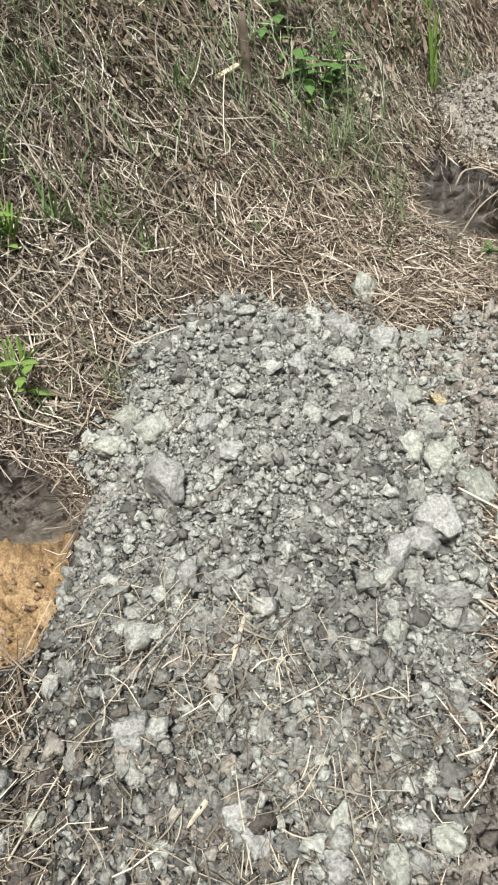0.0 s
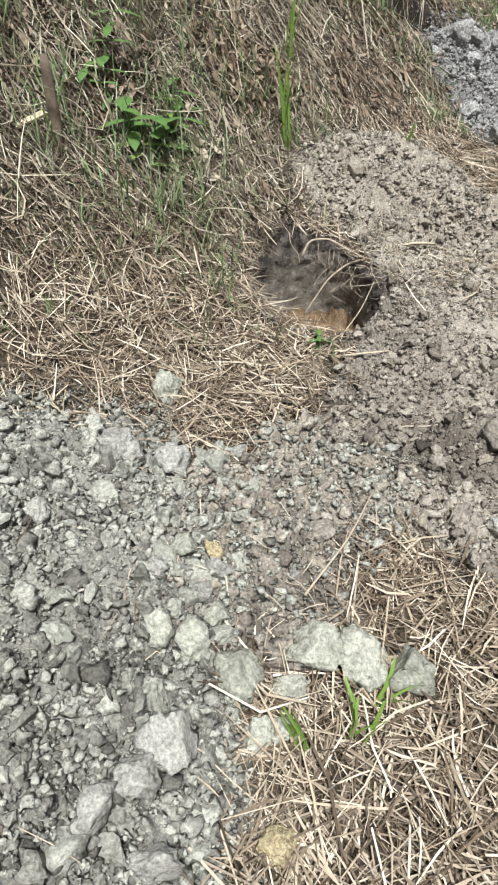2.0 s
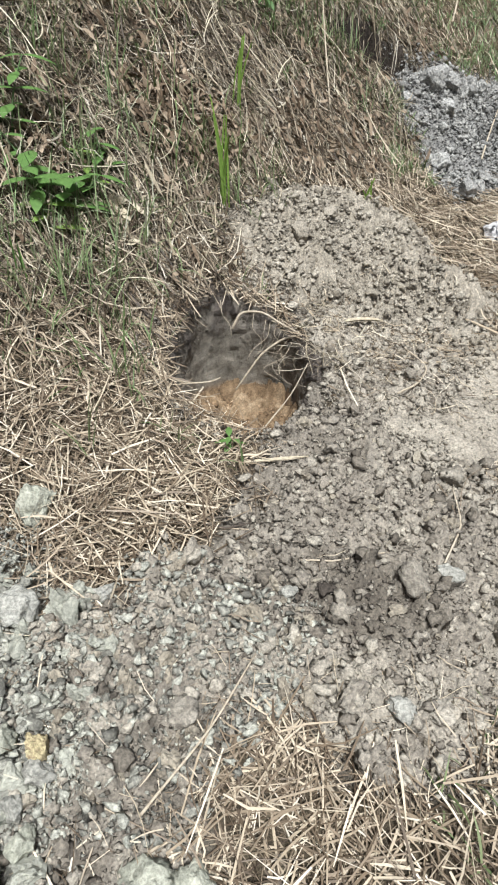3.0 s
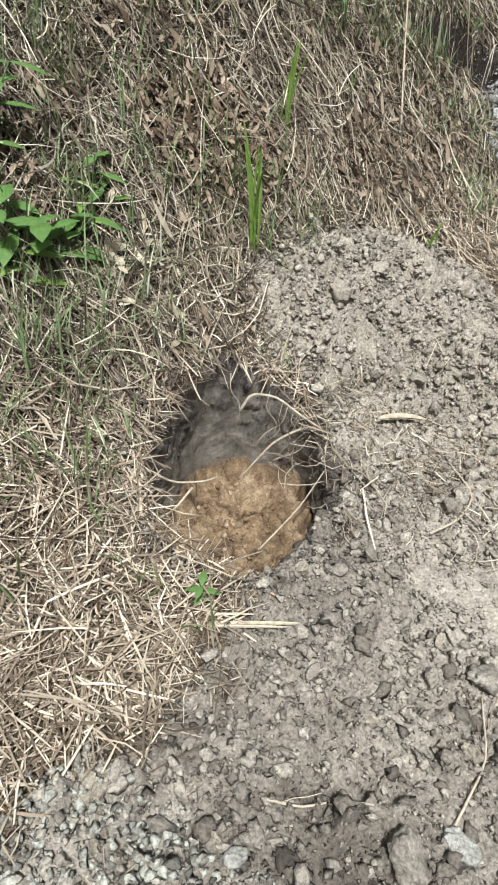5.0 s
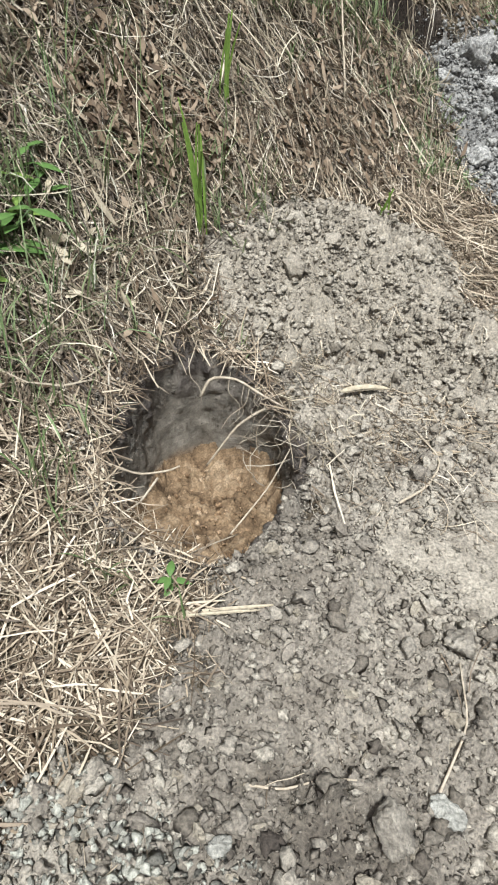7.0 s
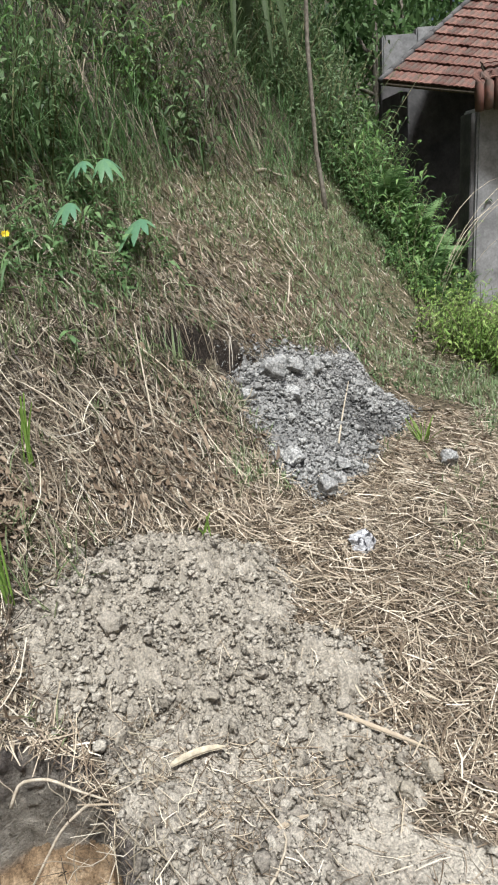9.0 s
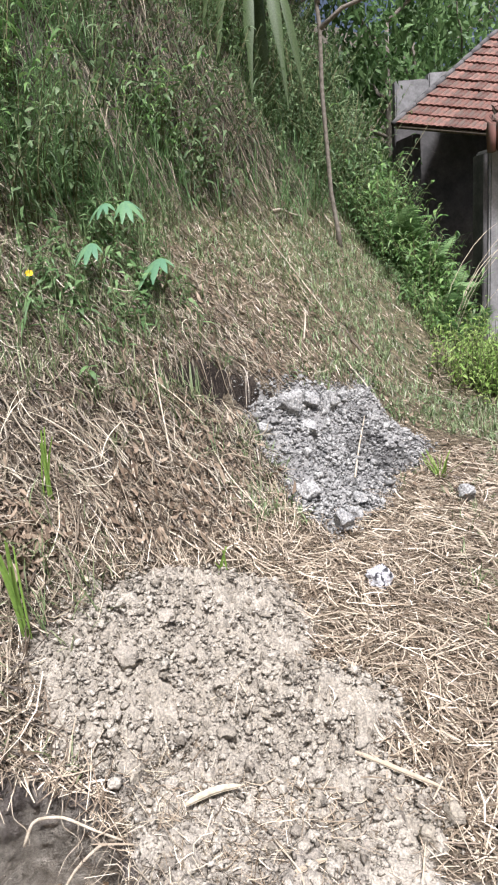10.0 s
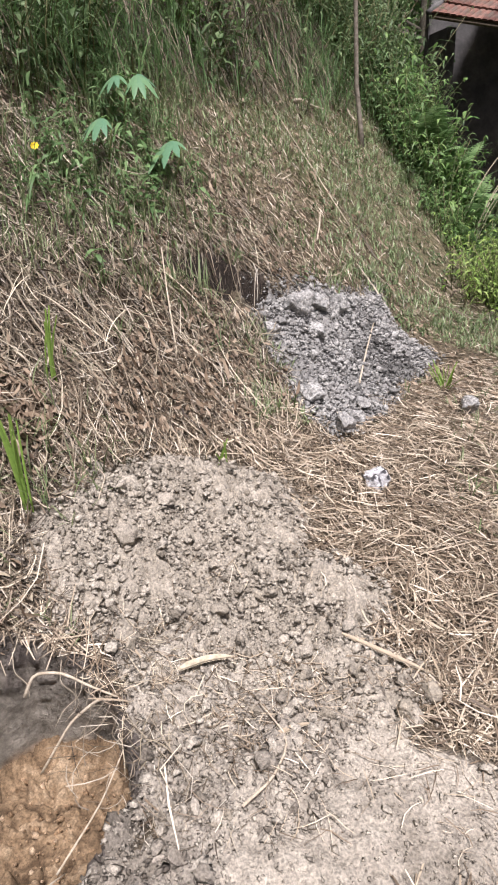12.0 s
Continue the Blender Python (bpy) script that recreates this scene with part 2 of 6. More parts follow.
def ground_material(name="earth", relief=0.02, clay_tint=(1.0, 1.0, 1.0)):
    m, nt, bsdf = material(name, 0.95)
    fine, mid, wide = noise_node(nt, 150, 5, 0.7), noise_node(nt, 26, 6, 0.72), noise_node(nt, 3.5, 3)
    litter = ramp(nt, mid, [(0.3, (0.03, 0.024, 0.017)), (0.5, (0.075, 0.06, 0.042)), (0.7, (0.16, 0.13, 0.09))])
    loose = soil_tone(nt, mid, 1.3)
    grey, brown, tan = ramp(nt, loose, GREY_TONES), ramp(nt, loose, DARK_TONES), ramp(nt, loose, TAN_TONES)
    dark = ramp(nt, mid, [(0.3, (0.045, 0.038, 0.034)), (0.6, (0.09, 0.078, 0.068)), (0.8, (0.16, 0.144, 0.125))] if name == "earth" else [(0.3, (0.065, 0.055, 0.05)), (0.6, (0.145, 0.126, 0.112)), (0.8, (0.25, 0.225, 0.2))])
    clay = ramp(nt, mid, [(0.3, (0.17, 0.108, 0.062)), (0.48, (0.33, 0.222, 0.132)), (0.75, (0.5, 0.365, 0.24))])
    walls = ramp(nt, mid, [(0.3, (0.12, 0.108, 0.088)), (0.52, (0.23, 0.21, 0.175)), (0.75, (0.35, 0.32, 0.27))])
    green = ramp(nt, mid, [(0.3, (0.08, 0.08, 0.04)), (0.7, (0.22, 0.215, 0.11))])
    thatch = ramp(nt, mid, [(0.35, (0.05, 0.04, 0.026)), (0.5, (0.13, 0.105, 0.07)), (0.68, (0.26, 0.215, 0.145))])
    col = mix(nt, attribute(nt, "thatch"), litter, thatch)
    col = mix(nt, attribute(nt, "green"), col, green)
    col = mix(nt, attribute(nt, "grey"), col, grey)
    col = mix(nt, attribute(nt, "brown"), col, brown)
    col = mix(nt, attribute(nt, "tan"), col, tan)
    col = mix(nt, attribute(nt, "walls"), col, walls)
    col = mix(nt, attribute(nt, "dark"), col, dark)
    clay = mix(nt, 1.0, clay, clay_tint, "MULTIPLY")
    col = mix(nt, attribute(nt, "clay"), col, clay)
    col = mix(nt, 0.55, col, ramp(nt, fine, [(0.25, (0.35, 0.35, 0.35)), (0.7, (0.85, 0.85, 0.85))]), "OVERLAY")
    col = mix(nt, 0.3, col, ramp(nt, wide, [(0.3, (0.4, 0.38, 0.36)), (0.7, (0.62, 0.62, 0.62))]), "OVERLAY")
    nt.links.new(col, bsdf.inputs["Base Color"])
    add = nt.nodes.new("ShaderNodeMath")
    add.operation = "ADD"
    nt.links.new(fine, add.inputs[0])
    nt.links.new(mid, add.inputs[1])
    if name == "earth":
        tc = nt.nodes.new("ShaderNodeTexCoord")
        for scale, share in ((48, 0.9), (110, 0.5)):
            vor = nt.nodes.new("ShaderNodeTexVoronoi")
            vor.inputs["Scale"].default_value = scale
            nt.links.new(tc.outputs["Object"], vor.inputs["Vector"])
            k = nt.nodes.new("ShaderNodeMath")
            k.operation = "MULTIPLY_ADD"
            k.inputs[1].default_value = -share
            nt.links.new(vor.outputs["Distance"], k.inputs[0])
            nt.links.new(add.outputs[0], k.inputs[2])
            add = k
    bump(nt, bsdf, add.outputs[0], 1.0, relief)
    return m


def clod_material(name, stops, grain_scale=190, per_island=False, spread=0.55, patch=7.0, deep=0.011, by_tone=False, other=None):
    """Broken soil or stone: tone by place, by piece and by grain."""
    m, nt, bsdf = material(name, 0.95)
    geo = nt.nodes.new("ShaderNodeNewGeometry")

    def place_noise(scale, detail, rough=0.6):
        n = nt.nodes.new("ShaderNodeTexNoise")
        n.inputs["Scale"].default_value, n.inputs["Detail"].default_value, n.inputs["Roughness"].default_value = scale, detail, rough
        nt.links.new(geo.outputs["Position"], n.inputs["Vector"])
        return n.outputs["Fac"]

    def calc(op, a, b, c=0.0):
        k = nt.nodes.new("ShaderNodeMath")
        k.operation = op
        for socket, v in zip(k.inputs, (a, b, c)):
            if isinstance(v, float):
                socket.default_value = v
            else:
                nt.links.new(v, socket)
        return k.outputs[0]

    n = place_noise(grain_scale, 5, 0.65)
    r = attribute(nt, "piece") if per_island else object_random(nt)
    wide = attribute(nt, "tone") if by_tone else calc("MULTIPLY_ADD", place_noise(patch, 4.0), 1.3, -0.12)
    fac = calc("ADD", wide, calc("MULTIPLY_ADD", r, 0.95, -0.44) if per_island else calc("MULTIPLY_ADD", r, 0.34, -0.15))
    tone = ramp(nt, fac, stops)
    if other:
        tone = mix(nt, attribute(nt, "tan"), tone, ramp(nt, fac, other))
    col = mix(nt, spread, tone, ramp(nt, n, [(0.36, (0.06, 0.06, 0.06)), (0.5, (0.48, 0.48, 0.48)), (0.64, (0.93, 0.92, 0.9))]), "OVERLAY")
    nt.links.new(col, bsdf.inputs["Base Color"])
    bump(nt, bsdf, n, 1.0, deep)
    return m


def blade_material(name, stops, rough=0.6, streak=0.25, translucent=0.0):
    m, nt, bsdf = material(name, rough)
    col = ramp(nt, island(nt), stops)
    col = mix(nt, streak, col, ramp(nt, noise_node(nt, 70, 3), [(0.3, (0.2, 0.2, 0.2)), (0.7, (0.8, 0.8, 0.8))]), "OVERLAY")
    nt.links.new(col, bsdf.inputs["Base Color"])
    if translucent:
        out = nt.nodes["Material Output"]
        t = nt.nodes.new("ShaderNodeBsdfTranslucent")
        nt.links.new(col, t.inputs["Color"])
        ms = nt.nodes.new("ShaderNodeMixShader")
        ms.inputs[0].default_value = translucent
        nt.links.new(bsdf.outputs[0], ms.inputs[1])
        nt.links.new(t.outputs[0], ms.inputs[2])
        nt.links.new(ms.outputs[0], out.inputs["Surface"])
    return m


def plain_material(name, dark_c, light_c, scale=20, rough=0.8, bumpy=0.004, metal=0.0):
    m, nt, bsdf = material(name, rough)
    n = noise_node(nt, scale, 5)
    col = ramp(nt, n, [(0.3, dark_c), (0.7, light_c)])
    col = mix(nt, 0.4, col, ramp(nt, noise_node(nt, scale * 7, 3), [(0.3, (0.3, 0.3, 0.3)), (0.7, (0.7, 0.7, 0.7))]), "OVERLAY")
    nt.links.new(col, bsdf.inputs["Base Color"])
    bump(nt, bsdf, n, 0.8, bumpy)
    return m


EARTH = ground_material()
PIT_EARTH = ground_material("pit_earth", 0.012)
PIT_OCHRE = ground_material("pit_earth_ochre", 0.012, (1.15, 1.25, 1.1))
CLOD_GREY = clod_material("grey_clods", GREY_TONES, 160, spread=0.38, deep=0.005)
CRUMB_GREY = clod_material("grey_crumbs", GREY_TONES, 140, True, 0.45, deep=0.0045, by_tone=True)
CLOD_TAN = clod_material("tan_clods", TAN_CLOD_TONES, 160, spread=0.38, deep=0.005)
CRUMB_TAN = clod_material("tan_crumbs", TAN_TONES, 140, True, 0.45, deep=0.0045, by_tone=True)
CRUMB_DARK = clod_material("dark_crumbs", DARK_TONES, 140, True, 0.45, deep=0.0045, by_tone=True, other=TAN_TONES)
CLOD_DARK = clod_material("brown_clods", [(at, tuple(1.25 * c for c in tone)) for at, tone in DARK_TONES], 160, spread=0.38, deep=0.005)
# Dark topsoil, blackened further so its colour holds the shade under the scarp.
SHADED_TOPSOIL = clod_material("topsoil_with_painted_shade", [(0.05, (0.013, 0.01, 0.008)), (0.5, (0.029, 0.023, 0.018)), (0.95, (0.077, 0.063, 0.049))], 120, True, 0.7, by_tone=True)
CLOD_BROWN = clod_material("brownish_grey_lumps", [(0.05, (0.141, 0.122, 0.096)), (0.5, (0.252, 0.224, 0.177)), (0.95, (0.374, 0.339, 0.27))], 130, False, 0.34, 9.0, 0.0045)
CLOD_STONY = clod_material("greenish_grey_lumps", [(0.05, (0.15, 0.152, 0.129)), (0.5, (0.292, 0.296, 0.25)), (0.95, (0.434, 0.438, 0.376))], 130, False, 0.34, 9.0, 0.0045)
CRUMB_CLAY = clod_material("clay_crumbs", [(0.1, (0.208, 0.133, 0.075)), (0.6, (0.374, 0.252, 0.148)), (1.0, (0.562, 0.426, 0.291))], 190, True)
CLAY_FLOOR = clod_material("broken_clay", [(0.05, (0.071, 0.046, 0.026)), (0.5, (0.206, 0.143, 0.085)), (0.95, (0.363, 0.279, 0.184))], 150, True, 0.45, deep=0.004, by_tone=True)
OCHRE_FLOOR = clod_material("broken_ochre_clay", [(0.05, (0.104, 0.068, 0.034)), (0.5, (0.314, 0.209, 0.104)), (0.95, (0.475, 0.351, 0.199))], 150, True, 0.45, deep=0.004, by_tone=True)
CLOD_PALE = clod_material("pale_grey_clods", PALE_TONES, 110, False, 0.55, 4.0)
CRUMB_PALE = clod_material("pale_grey_crumbs", PALE_TONES, 110, True, 0.42, deep=0.0045, by_tone=True)
ROCK_GREEN = clod_material("greenish_stone", [(0.1, (0.206, 0.212, 0.171)), (0.5, (0.353, 0.359, 0.295)), (0.95, (0.473, 0.475, 0.4))], 130, False, 0.36, 24.0, 0.005)
ROCK_GREY = clod_material("grey_stone", [(0.1, (0.189, 0.187, 0.166)), (0.5, (0.331, 0.327, 0.292)), (0.95, (0.456, 0.453, 0.408))], 140, False, 0.4, 24.0, 0.005)
ROCK_BROWN = clod_material("brown_stone", [(0.1, (0.139, 0.123, 0.103)), (0.5, (0.302, 0.277, 0.232)), (0.95, (0.487, 0.452, 0.389))], 140, False, 0.4, 24.0, 0.005)
ROCK_WHITE = clod_material("whitish_stone", [(0.1, (0.25, 0.248, 0.238)), (0.9, (0.403, 0.402, 0.381))], 90, False, 0.6, 12.0, 0.01)
ROCK_YELLOW = clod_material("yellowish_stone", [(0.0, (0.45, 0.37, 0.2)), (1.0, (0.6, 0.52, 0.33))], 150, False, 0.5, 18.0)
ROCK_MIXED = clod_material("black_and_white_stone", [(0.54, (0.06, 0.06, 0.065)), (0.62, (0.58, 0.58, 0.59))], 90, False, 0.4, 30.0)
STRAW = blade_material("dry_straw", [(0.0, (0.074, 0.053, 0.035)), (0.3, (0.188, 0.145, 0.1)), (0.6, (0.356, 0.294, 0.212)), (0.88, (0.544, 0.471, 0.356)), (1.0, (0.693, 0.621, 0.499))], 0.5)
STRAW_BROWN = blade_material("brown_straw", [(0.0, (0.048, 0.035, 0.024)), (0.35, (0.129, 0.098, 0.068)), (0.68, (0.258, 0.207, 0.149)), (0.9, (0.417, 0.36, 0.275)), (1.0, (0.562, 0.517, 0.424))], 0.55)
STRAW_GREY = blade_material("grey_straw", [(0.0, (0.118, 0.098, 0.067)), (0.4, (0.255, 0.218, 0.153)), (0.8, (0.421, 0.372, 0.272)), (1.0, (0.608, 0.559, 0.429))], 0.55)
BANK_STRAW = blade_material("matted_dead_grass", [(0.0, (0.039, 0.029, 0.022)), (0.35, (0.101, 0.08, 0.055)), (0.68, (0.216, 0.18, 0.131)), (0.9, (0.384, 0.343, 0.268)), (1.0, (0.538, 0.499, 0.42))], 0.55)
HANGING = blade_material("dark_hanging_grass", [(0.0, (0.03, 0.026, 0.016)), (0.4, (0.075, 0.062, 0.04)), (0.75, (0.15, 0.126, 0.085)), (1.0, (0.34, 0.29, 0.21))], 0.6)
LITTER = blade_material("dead_leaves", [(0.0, (0.08, 0.055, 0.036)), (0.5, (0.17, 0.125, 0.084)), (1.0, (0.32, 0.255, 0.184))], 0.7)
STEM = blade_material("green_stems", [(0.0, (0.06, 0.07, 0.03)), (0.6, (0.11, 0.13, 0.05)), (1.0, (0.17, 0.14, 0.08))], 0.7)
PALE_LEAF = blade_material("bleached_leaf", [(0.0, (0.36, 0.31, 0.22)), (1.0, (0.5, 0.44, 0.33))], 0.6, 0.5)
GRASS = blade_material("green_grass", [(0.0, (0.1, 0.116, 0.052)), (0.4, (0.13, 0.194, 0.078)), (1.0, (0.25, 0.291, 0.155))], 0.5, 0.2, 0.3)
GRASS_DRY = blade_material("yellowing_grass", [(0.0, (0.192, 0.2, 0.116)), (0.4, (0.204, 0.3, 0.14)), (0.75, (0.3, 0.388, 0.198)), (1.0, (0.504, 0.488, 0.397))], 0.55, 0.2, 0.25)
GRASS_BRIGHT = blade_material("bright_grass", [(0.0, (0.13, 0.23, 0.04)), (1.0, (0.25, 0.38, 0.09))], 0.45, 0.2, 0.3)
WEED = blade_material("weed_leaves", [(0.0, (0.05, 0.082, 0.034)), (0.5, (0.099, 0.163, 0.067)), (1.0, (0.182, 0.253, 0.124))], 0.5, 0.25, 0.3)
WEED_BRIGHT = blade_material("bright_leaves", [(0.0, (0.07, 0.145, 0.04)), (0.6, (0.13, 0.24, 0.07)), (1.0, (0.235, 0.355, 0.125))], 0.45, 0.2, 0.3)
WEED_MID = blade_material("mid_green_leaves", [(0.0, (0.068, 0.134, 0.046)), (0.6, (0.136, 0.238, 0.092)), (1.0, (0.233, 0.354, 0.158))], 0.5, 0.2, 0.35)
WEED_LIME = blade_material("yellow_green_leaves", [(0.0, (0.14, 0.25, 0.05)), (0.6, (0.24, 0.37, 0.09)), (1.0, (0.37, 0.48, 0.16))], 0.5, 0.2, 0.4)
PAPAYA = blade_material("pale_green_leaf", [(0.0, (0.115, 0.244, 0.145)), (1.0, (0.172, 0.307, 0.145))], 0.45, 0.15, 0.3)
TREE_LEAF = blade_material("tree_leaves", [(0.0, (0.023, 0.051, 0.022)), (0.5, (0.053, 0.107, 0.044)), (1.0, (0.105, 0.183, 0.079))], 0.5, 0.2, 0.35)
TREE_LIGHT = blade_material("light_tree_leaves", [(0.0, (0.057, 0.112, 0.037)), (0.5, (0.107, 0.196, 0.066)), (1.0, (0.176, 0.28, 0.11))], 0.5, 0.2, 0.4)
BANANA = blade_material("banana_leaf", [(0.0, (0.053, 0.086, 0.034)), (1.0, (0.105, 0.146, 0.064))], 0.5, 0.45, 0.35)
YELLOWED = blade_material("yellowed_leaf", [(0.0, (0.45, 0.32, 0.05)), (1.0, (0.55, 0.4, 0.08))], 0.5, 0.2, 0.3)
PETAL = blade_material("yellow_petal", [(0.0, (0.7, 0.5, 0.02)), (1.0, (0.8, 0.6, 0.04))], 0.5)
ROOT = plain_material("pale_root", (0.3, 0.25, 0.18), (0.54, 0.475, 0.375), 60, 0.7, 0.001)
BARK = plain_material("bark", (0.1, 0.085, 0.065), (0.24, 0.215, 0.175), 30, 0.9, 0.006)
WOOD = plain_material("weathered_wood", (0.085, 0.066, 0.047), (0.21, 0.17, 0.125), 25, 0.85, 0.004)
CHIP = plain_material("fresh_wood", (0.55, 0.44, 0.27), (0.72, 0.62, 0.44), 40, 0.7, 0.001)
CONCRETE = plain_material("weathered_concrete", (0.17, 0.168, 0.165), (0.33, 0.327, 0.32), 5, 0.9, 0.004)
PLASTER = plain_material("dark_plaster", (0.06, 0.058, 0.058), (0.135, 0.13, 0.125), 4, 0.9, 0.003)


def tile_material():
    m, nt, bsdf = material("clay_roof_tile", 0.85)
    tone = ramp(nt, object_random(nt), [(0.0, (0.09, 0.043, 0.034)), (0.5, (0.155, 0.074, 0.057)), (1.0, (0.225, 0.122, 0.096))])
    moss = ramp(nt, noise_node(nt, 7, 5), [(0.42, (0.0, 0.0, 0.0)), (0.68, (1.0, 1.0, 1.0))])
    col = mix(nt, moss, tone, (0.1, 0.085, 0.07))
    nt.links.new(col, bsdf.inputs["Base Color"])
    bump(nt, bsdf, noise_node(nt, 60, 4), 0.6, 0.004)
    return m


TILE = tile_material()


# ---- mesh helpers ----
def mesh_object(name, verts, faces, mat, parent=None, smooth=False):
    """One mesh object from arrays; faces: a list of (n, 3) or (n, 4) index arrays."""
    me = bpy.data.meshes.new(name)
    verts = np.asarray(verts, np.float32).reshape(-1, 3)
    faces = [np.asarray(f, np.int32) for f in faces if len(f)]
    loops = np.concatenate([f.ravel() for f in faces])
    sizes = np.concatenate([np.full(len(f), f.shape[1], np.int32) for f in faces])
    me.vertices.add(len(verts))
    me.vertices.foreach_set("co", verts.ravel())
    me.loops.add(len(loops))
    me.loops.foreach_set("vertex_index", loops)
    me.polygons.add(len(sizes))
    me.polygons.foreach_set("loop_start", np.concatenate([[0], np.cumsum(sizes)[:-1]]).astype(np.int32))
    if smooth:
        me.polygons.foreach_set("use_smooth", np.ones(len(sizes), bool))
    me.update(calc_edges=True)
    me.materials.append(mat)
    ob = new(name, me)
    ob.parent = parent
    return ob


class Pile:
    """Gathers points and faces for one mesh."""

    def __init__(self):
        self.v, self.f3, self.f4, self.n = [], [], [], 0

    def add(self, v, f3=None, f4=None):
        v = np.asarray(v, float).reshape(-1, 3)
        self.v.append(v)
        if f3 is not None and len(f3):
            self.f3.append(np.asarray(f3) + self.n)
        if f4 is not None and len(f4):
            self.f4.append(np.asarray(f4) + self.n)
        self.n += len(v)

    def make(self, name, mat, parent=None, smooth=False):
        faces = [np.concatenate(f) for f in (self.f3, self.f4) if f]
        return mesh_object(name, np.concatenate(self.v), faces, mat, parent, smooth)


def unit(v):
    return v / np.maximum(np.linalg.norm(v, axis=-1, keepdims=True), 1e-9)


def blades(pile, path, width, profile, fold=0.35, twist=None):
    """Adds n folded ribbons along path (n, k, 3); width (n,), profile (k,) scales it along the way."""
    n, k, _ = path.shape
    along = unit(np.gradient(path, axis=1))
    side = twist if twist is not None else np.cross(along, np.array([0, 0, 1.0]))
    side = unit(side + 1e-6)
    if side.ndim == 2:
        side = np.repeat(side[:, None, :], k, 1)
    if fold is None:
        w = (width[:, None] * np.asarray(profile)[None, :])[..., None] * 0.5
        v = np.stack([path - side * w, path + side * w], 2)
        base = (np.arange(n) * k * 2)[:, None, None]
        i = np.arange(k - 1)[None, :, None] * 2
        pile.add(v.reshape(-1, 3), None, (base + i + np.array([0, 1, 3, 2])[None, None, :]).reshape(-1, 4))
        return
    lift = unit(np.cross(side, along))
    w = (width[:, None] * np.asarray(profile)[None, :])[..., None] * 0.5
    v = np.stack([path - side * w + lift * w * fold, path, path + side * w + lift * w * fold], 2)
    base = (np.arange(n) * k * 3)[:, None, None, None]
    i = np.arange(k - 1)[None, :, None, None] * 3
    j = np.arange(2)[None, None, :, None]
    quad = np.array([0, 1, 4, 3])[None, None, None, :]
    pile.add(v.reshape(-1, 3), None, (base + i + j + quad).reshape(-1, 4))


def tube(pile, points, radii, sides=6):
    """Adds a tapered tube along points."""
    p = np.asarray(points, float)
    r = np.broadcast_to(np.asarray(radii, float), (len(p),))
    a = unit(np.gradient(p, axis=0))
    ref = np.where(np.abs(a[:, 2:3]) > 0.9, np.array([[1.0, 0, 0]]), np.array([[0, 0, 1.0]]))
    u = unit(np.cross(a, ref))
    w = np.cross(a, u)
    ang = np.arange(sides) * 2 * math.pi / sides
    ring = u[:, None] * np.cos(ang)[None, :, None] + w[:, None] * np.sin(ang)[None, :, None]
    v = p[:, None] + ring * r[:, None, None]
    i = np.arange(len(p) - 1)[:, None] * sides
    j = np.arange(sides)[None, :]
    jn = (j + 1) % sides
    q = np.stack([i + j, i + jn, i + sides + jn, i + sides + j], -1).reshape(-1, 4)
    pile.add(v.reshape(-1, 3), None, q)
    caps = [np.arange(1, sides - 1)]
    f = np.stack([np.zeros(sides - 2, int), caps[0] + 1, caps[0]], -1)
    g = np.stack([np.zeros(sides - 2, int), caps[0], caps[0] + 1], -1) + (len(p) - 1) * sides
    pile.add(np.zeros((0, 3)))
    pile.f3.append(np.concatenate([f, g]) + pile.n - len(p) * sides)


def ico(level):
    bm = bmesh.new()
    bmesh.ops.create_icosphere(bm, subdivisions=level, radius=1.0)
    v = np.array([p.co[:] for p in bm.verts])
    f = np.array([[p.index for p in t.verts] for t in bm.faces])
    bm.free()
    return v, f


ICO = {k: ico(k) for k in (1, 2, 3, 4)}
ICO[-1] = (np.array([[1, 0, -0.5], [-0.5, 0.87, -0.5], [-0.5, -0.87, -0.5], [0, 0, 1.0]]), np.array([[0, 1, 3], [1, 2, 3], [2, 0, 3], [1, 0, 2]]))
ICO[0] = (np.array([[1, 0, 0], [0, 1, 0], [-1, 0, 0], [0, -1, 0], [0, 0, 1], [0, 0, -1.0]]), np.array([[0, 1, 4], [1, 2, 4], [2, 3, 4], [3, 0, 4], [1, 0, 5], [2, 1, 5], [3, 2, 5], [0, 3, 5]]))


def rock_shape(gen, level, rough=0.22, cuts=5, flat=0.7):
    """Points of a broken lump about 1 in radius: a ball cut by random planes, then roughened."""
    v, f = ICO[level]
    v = v.copy()
    for _ in range(cuts):
        d = unit(gen.normal(size=3))
        h = gen.uniform(0.42, 0.78)
        over = np.clip(v @ d - h, 0, None)
        v -= over[:, None] * d * 0.97
    q = v * 2.3 + gen.uniform(0, 50, 3)
    n = np.array([noise.fractal(Vector(p), 0.7, 2.2, 4) for p in q])
    n2 = np.array([noise.turbulence(Vector(p), 3, True) for p in q * 2.2])
    n3 = gen.normal(0, 1, len(v))
    v *= (1 + rough * n - 0.9 * rough * (n2 - 0.5) + 0.06 * rough * n3)[:, None]
    v *= np.array([gen.uniform(0.85, 1.2), gen.uniform(0.75, 1.0), flat * gen.uniform(0.85, 1.15)])
    return v, f


def thing(name, label, category, group="", kind=""):
    return tagged(new(name), label, category, group, kind)


